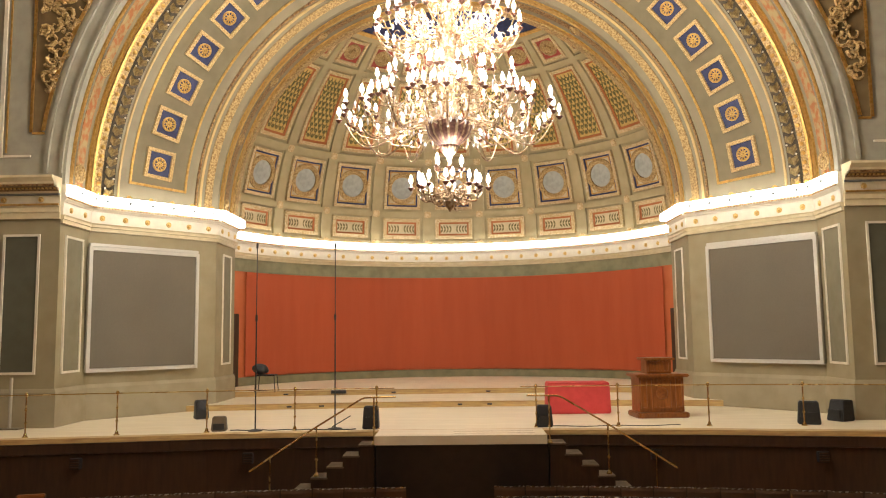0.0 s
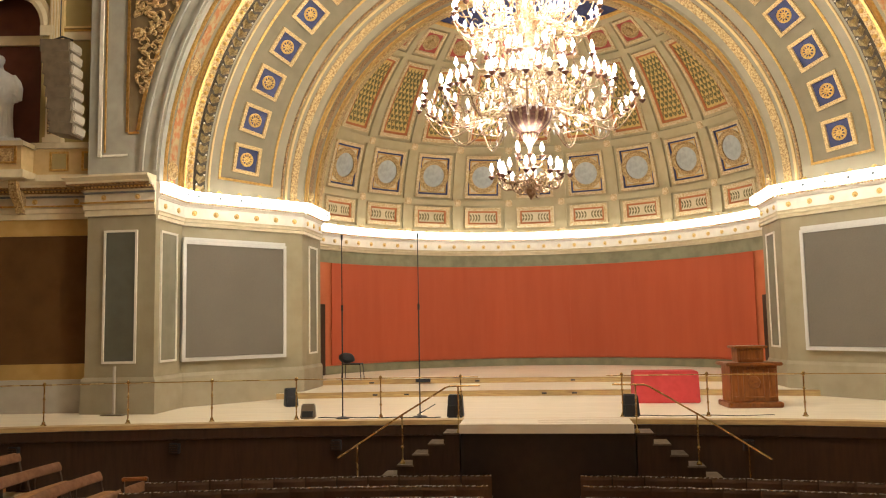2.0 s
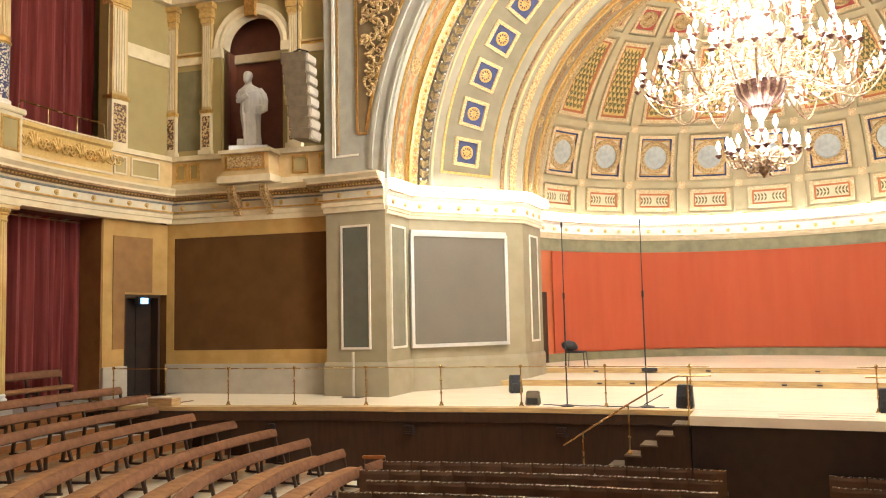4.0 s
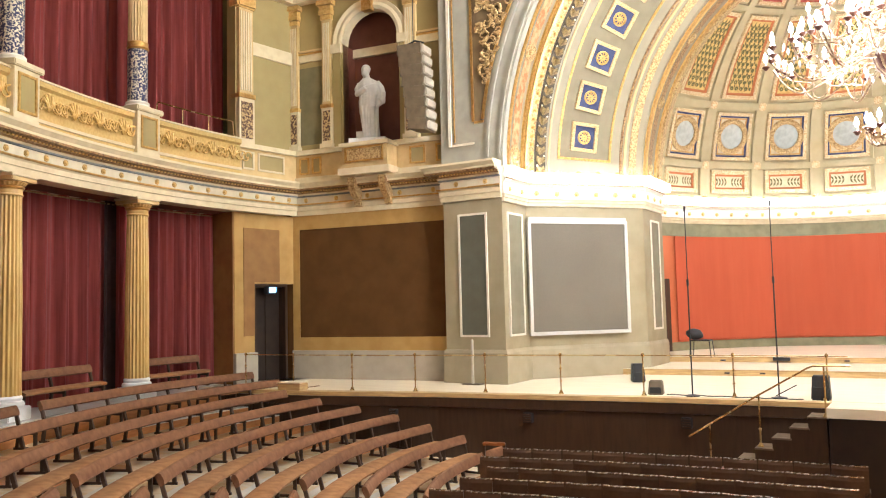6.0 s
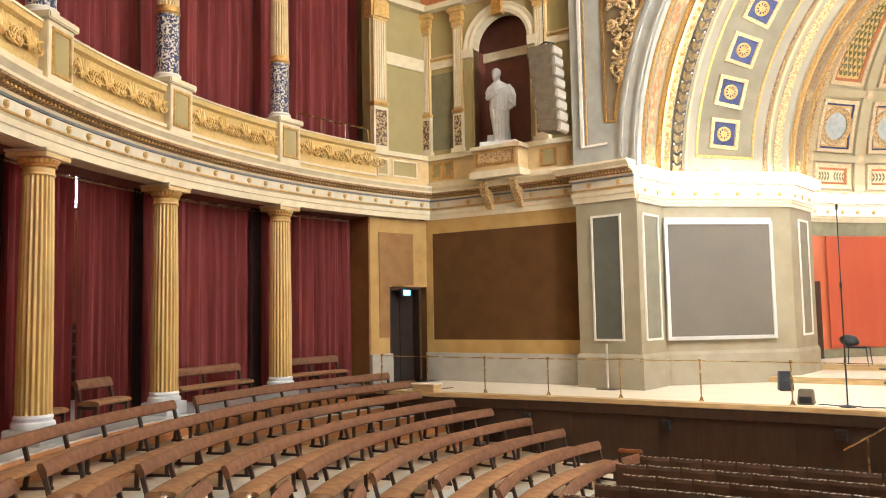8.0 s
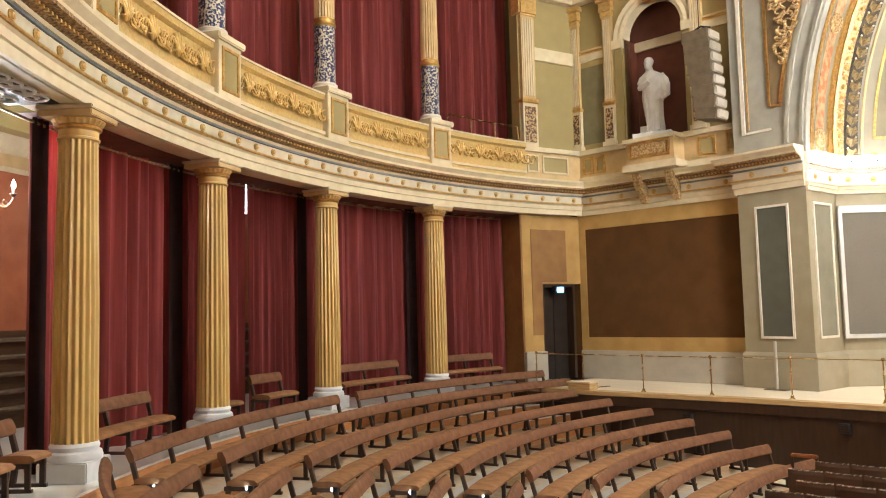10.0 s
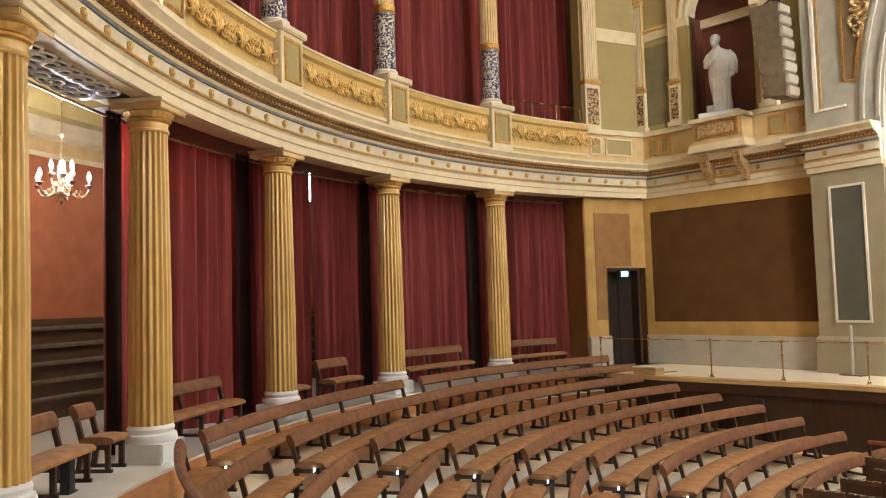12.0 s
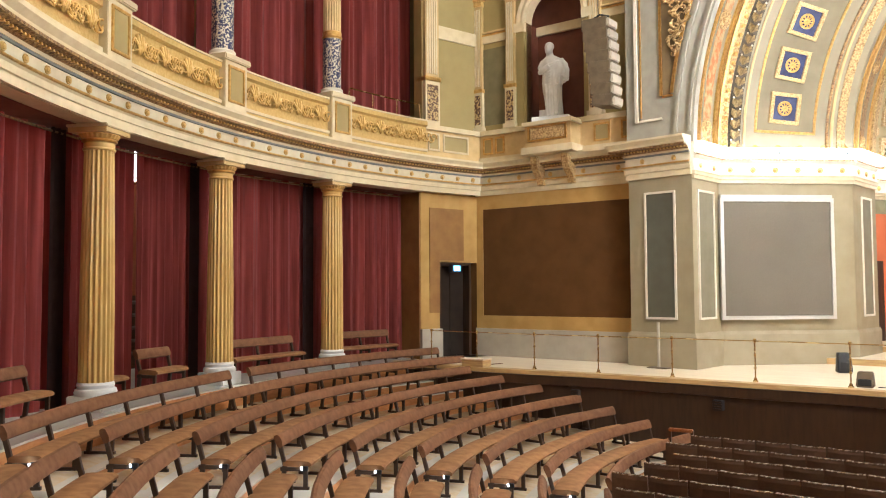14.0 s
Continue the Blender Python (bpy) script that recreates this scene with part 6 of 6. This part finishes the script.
# folds of the mantle, from the shoulder round the hip
for k in range(9):
    t = k / 8
    tube(bm, [(-0.27 + 0.06 * t, -0.08, 1.36 - 0.75 * t), (-0.05, -0.195 - 0.008 * (k % 2), 1.37 - 0.52 * t), (0.17, -0.15, 1.43 - 0.30 * t), (0.26, -0.06, 1.45 - 0.2 * t)], 0.026, 6)
for k in range(5):
    x = -0.17 + 0.075 * k
    tube(bm, [(x, -0.17, 0.86), (x + 0.02, -0.19, 0.45), (x + 0.03, -0.185, 0.05)], 0.028, 6, 0.036)
for x, y in ((-0.08, -0.20), (0.14, -0.26)):
    tube(bm, [(x, y + 0.08, 0.05), (x, y - 0.04, 0.035), (x + 0.01, y - 0.14, 0.025)], 0.05, 8, 0.035)
box(bm, (-0.40, -0.02, 0.0), (-0.20, 0.2, 0.26))
box(bm, (-0.50, -0.42, -0.13), (0.50, 0.30, 0.01))
bmesh.ops.transform(bm, matrix=pose(-12.42, 16.73, 6.25, 0, 0, 22) @ Matrix.Diagonal((0.98, 0.98, 1.03, 1)), verts=bm.verts)
statue = part("statue", bm, WHITE, None, "", True)
fuse = statue.modifiers.new("fuse", "REMESH")
fuse.mode, fuse.voxel_size, fuse.use_smooth_shade = "VOXEL", 0.017, True
tagged(statue, "white marble statue of a robed standing figure in the niche", "statue")
arr = thing("line_array_speaker", "brown-grey hanging line array loudspeaker with pale fronts", "loudspeaker")
for k in range(8):
    m = pose(-10.58, 16.12, 8.26 - 0.262 * k, 0, 0, 6) @ pose(0, 0, 0, 0, 1.0 + 1.1 * k, 0)
    part("cabinet", one_box((-0.34 + 0.040 * k, -0.28, -0.262), (0.30 + 0.02 * k, 0.28, -0.002), m), GREYBOX, arr)
    part("front_horn", one_box((0.30 + 0.02 * k, -0.24, -0.225), (0.36 + 0.02 * k, 0.24, -0.035), m, 0.02), STONE, arr, "pale front")
part("flying_bar", tube(bmesh.new(), [(-11.0, 16.1, 8.27), (-10.55, 16.1, 8.40), (-10.3, 16.1, 8.30)], 0.025, 6), BLACK, arr)
part("hanging_cable", tube(bmesh.new(), [(-10.6, 16.1, 8.38), (-10.6, 16.1, 15.6)], 0.012, 6), BLACK, arr)

# ---- chandeliers ----


def arm_mesh(bm, r0, z0, r1, z1, ang, thick, droop):
    """A gilt arm that leaves the stem, hangs in a bow and turns up under its candles."""
    ca, sa = math.cos(ang), math.sin(ang)
    pts = []
    for t in np.linspace(0, 1, 15):
        r = r0 + (r1 - r0) * (t + 0.10 * math.sin(math.pi * t))
        z = z0 + (z1 - z0) * t - droop * math.sin(math.pi * t ** 1.35) + 0.25 * droop * math.sin(2 * math.pi * t) * (1 - t)
        pts.append((r * ca, r * sa, z))
    tube(bm, pts, thick, 6, thick * 0.7)
    for mid, up, size in ((0.72, -0.55, 0.16), (0.38, 0.35, 0.20)):
        rc, zc = r0 + (r1 - r0) * mid, z0 + (z1 - z0) * mid + up * droop
        q = []
        for t in np.linspace(0, 6.6, 13):
            s = size * (r1 - r0) * (1 - t / 8.5)
            q.append(((rc + s * math.cos(t + 2)) * ca, (rc + s * math.cos(t + 2)) * sa, zc + s * math.sin(t + 2)))
        tube(bm, q, thick * 0.6, 5, thick * 0.35)


def candle_set(parent, x, y, z, h, seed):
    part("drip_pan", lathe(bmesh.new(), [(0.015, -0.05), (0.04, -0.02), (0.06, 0.0), (0.05, 0.012)], 10, (x, y, z)), PANBRONZE, parent)
    part("candle", tube(bmesh.new(), [(x, y, z), (x, y, z + h)], 0.016, 7), CANDLE, parent)
    part("bulb", lathe(bmesh.new(), [(0.012, -0.01), (0.027, 0.025), (0.030, 0.055), (0.016, 0.10), (0.003, 0.135)], 8, (x, y, z + h)), BULB, parent)


def chandelier(place_at, scale, tiers, stem, label):
    c = thing("chandelier", label, "chandelier", "", Matrix.Translation(place_at) @ Matrix.Scale(scale, 4))
    part("stem", lathe(bmesh.new(), stem, 20), CHGOLD, c, "gilded baluster stem", True)
    rnd = random.Random(4)
    for r0, z0, r1, z1, n, ph, cl, droop in tiers:
        for k in range(n):
            a = 2 * math.pi * (k + ph) / n
            bm = bmesh.new()
            arm_mesh(bm, r0, z0, r1, z1, a, 0.018, droop)
            arm = part("arm", bm, CHGOLD, c, "scrolled brass arm")
            for j in range(cl):
                da = (j - (cl - 1) / 2) * 0.34 / max(r1, 0.3)
                rr = r1 + (0.10 if (cl == 3 and j == 1) else 0.0)
                x, y = rr * math.cos(a + da), rr * math.sin(a + da)
                candle_set(arm, x, y, z1 + 0.05 + 0.05 * rnd.random(), 0.09, k)
                if cl > 1 and j != (cl - 1) / 2:
                    part("branch", tube(bmesh.new(), [((r1 * 0.86) * math.cos(a), (r1 * 0.86) * math.sin(a), z1 - 0.10), (r1 * 0.95 * math.cos(a + da * 0.8), r1 * 0.95 * math.sin(a + da * 0.8), z1 - 0.07), (x, y, z1 + 0.02)], 0.013, 5), CHGOLD, arm)
    return c


STEM = [(0.01, -1.68), (0.04, -1.63), (0.09, -1.57), (0.12, -1.52), (0.07, -1.45), (0.05, -1.35), (0.085, -1.22), (0.05, -1.12), (0.035, -1.0), (0.03, -0.80), (0.07, -0.73), (0.13, -0.66), (0.16, -0.60), (0.15, -0.57), (0.25, -0.50), (0.34, -0.40), (0.37, -0.30), (0.39, -0.22), (0.35, -0.19), (0.2, -0.14), (0.13, 0.0), (0.17, 0.14), (0.11, 0.3), (0.16, 0.44), (0.10, 0.60), (0.13, 0.72), (0.16, 0.82), (0.12, 0.90), (0.15, 1.0), (0.12, 1.1), (0.2, 1.25), (0.22, 1.4), (0.12, 1.6), (0.10, 1.9), (0.18, 2.05), (0.05, 2.3), (0.02, 2.5), (0.02, 9.9)]
# rows: reach and height at the stem, reach and height of the candles, arms, turn, candles an arm, droop
TIERS = [(0.37, -0.26, 1.74, -0.16, 12, 0.0, 3, 0.36), (0.36, -0.20, 1.38, 0.02, 12, 0.5, 2, 0.30), (0.18, 0.16, 1.10, 0.40, 8, 0.3, 3, 0.20), (0.15, 0.44, 0.62, 0.60, 8, 0.0, 2, 0.12),
         (0.20, 1.22, 1.22, 1.36, 14, 0.25, 2, 0.24), (0.18, 1.40, 0.86, 1.66, 10, 0.0, 2, 0.16), (0.12, 1.9, 0.48, 2.12, 6, 0.0, 1, 0.1),
         (0.07, -1.46, 0.54, -1.36, 6, 0.0, 3, 0.10), (0.05, -1.12, 0.23, -1.03, 6, 0.5, 1, 0.05)]
BOWLPROF = [(0.05, -0.735), (0.075, -0.73), (0.14, -0.66), (0.17, -0.60), (0.16, -0.575), (0.26, -0.50), (0.35, -0.40), (0.38, -0.30), (0.40, -0.22), (0.36, -0.185), (0.30, -0.20)]
big = chandelier((AX + 0.1, 13.0, 5.52), 1.0, TIERS, STEM, "great gilded brass chandelier with many lit candle bulbs")
part("bowl", lathe(bmesh.new(), BOWLPROF, 48, (0, 0, 0), 16, 0.02), BOWL, big, "rosy bronze ribbed bowl", True)
rnd = random.Random(21)
for k in range(110):
    r, a = rnd.uniform(0.2, 0.62), rnd.uniform(0, 6.283)
    z = rnd.choice((rnd.uniform(-0.15, 0.5), rnd.uniform(0.95, 1.6), rnd.uniform(0.95, 1.6), rnd.uniform(-1.55, -1.25)))
    if z < -1:
        r *= 0.5
    elif z > 0.9:
        r *= 1.5
    s0, ph = rnd.uniform(0.06, 0.13), rnd.uniform(0, 6)
    pts = [((r + s0 * (0.3 + t / 9) * math.cos(t + ph)) * math.cos(a), (r + s0 * (0.3 + t / 9) * math.cos(t + ph)) * math.sin(a), z + s0 * (0.3 + t / 9) * math.sin(t + ph)) for t in np.linspace(0, 6.5, 10)]
    part("scroll", tube(bmesh.new(), pts, 0.016, 5), CHGOLD, big, "gilded scroll")
# glass-like drops below the arms
rnd = random.Random(9)
me = shared("crystal_drop", lathe(bmesh.new(), [(0.004, 0.05), (0.022, 0.0), (0.004, -0.06)], 6), CRYSTAL)
for k in range(260):
    r, a = rnd.uniform(0.3, 1.6), rnd.uniform(0, 6.28)
    z = rnd.choice((-0.30, -0.1, 0.15, 1.15, 1.5)) + rnd.uniform(-0.1, 0.1)
    if z > 1:
        r *= 0.62
    place("crystal_drop", me, Matrix.Translation((r * math.cos(a), r * math.sin(a), z)), big)
SM = [(0.006, -0.30), (0.035, -0.27), (0.035, -0.23), (0.015, -0.20), (0.05, -0.16), (0.075, -0.10), (0.05, -0.03), (0.03, 0.02), (0.045, 0.08), (0.07, 0.20), (0.06, 0.27), (0.03, 0.30), (0.05, 0.34), (0.012, 0.40), (0.012, 0.78), (0.045, 0.82), (0.012, 0.87), (0.012, 1.36), (0.10, 1.44), (0.02, 1.5), (0.012, 1.52), (0.012, 1.62), (0.26, 1.66), (0.30, 1.70), (0.3, 1.74)]
chandelier((-12.35, 1.72, 3.62), 0.9, [(0.05, -0.14, 0.40, -0.04, 5, 0.2, 1, 0.10), (0.04, 0.0, 0.15, 0.10, 4, 0.0, 1, 0.05)], SM, "small brass chandelier with lit bulbs in the corridor")
# pierced screen under the gallery beam
gr = thing("pierced_grille", "pierced pale metal scroll grille under the gallery beam", "grille")
part("dark_ground", sweep(bmesh.new(), arc(15.62, -30.6, -40.4, 12), [(0.0, 4.400), (0.62, 4.400), (0.62, 4.405), (0.0, 4.405)]), BLACKWOOD, gr)
for k in range(9):
    a0 = -30.8 - 1.05 * k
    bm = bmesh.new()
    for sgn in (-1, 1):
        q = []
        for t in np.linspace(0, 9.0, 20):
            s = 0.20 * (1 - t / 11)
            aa = radians(a0 + math.degrees(s * math.cos(t)) / 15.2 * 1.0)
            rr = 15.30 + sgn * (0.16 + s * math.sin(t) * 0.9)
            q.append((CX + rr * math.sin(aa), CY - rr * math.cos(aa), 4.392))
        tube(bm, q, 0.022, 5)
    part("scroll", bm, WHITE, gr)
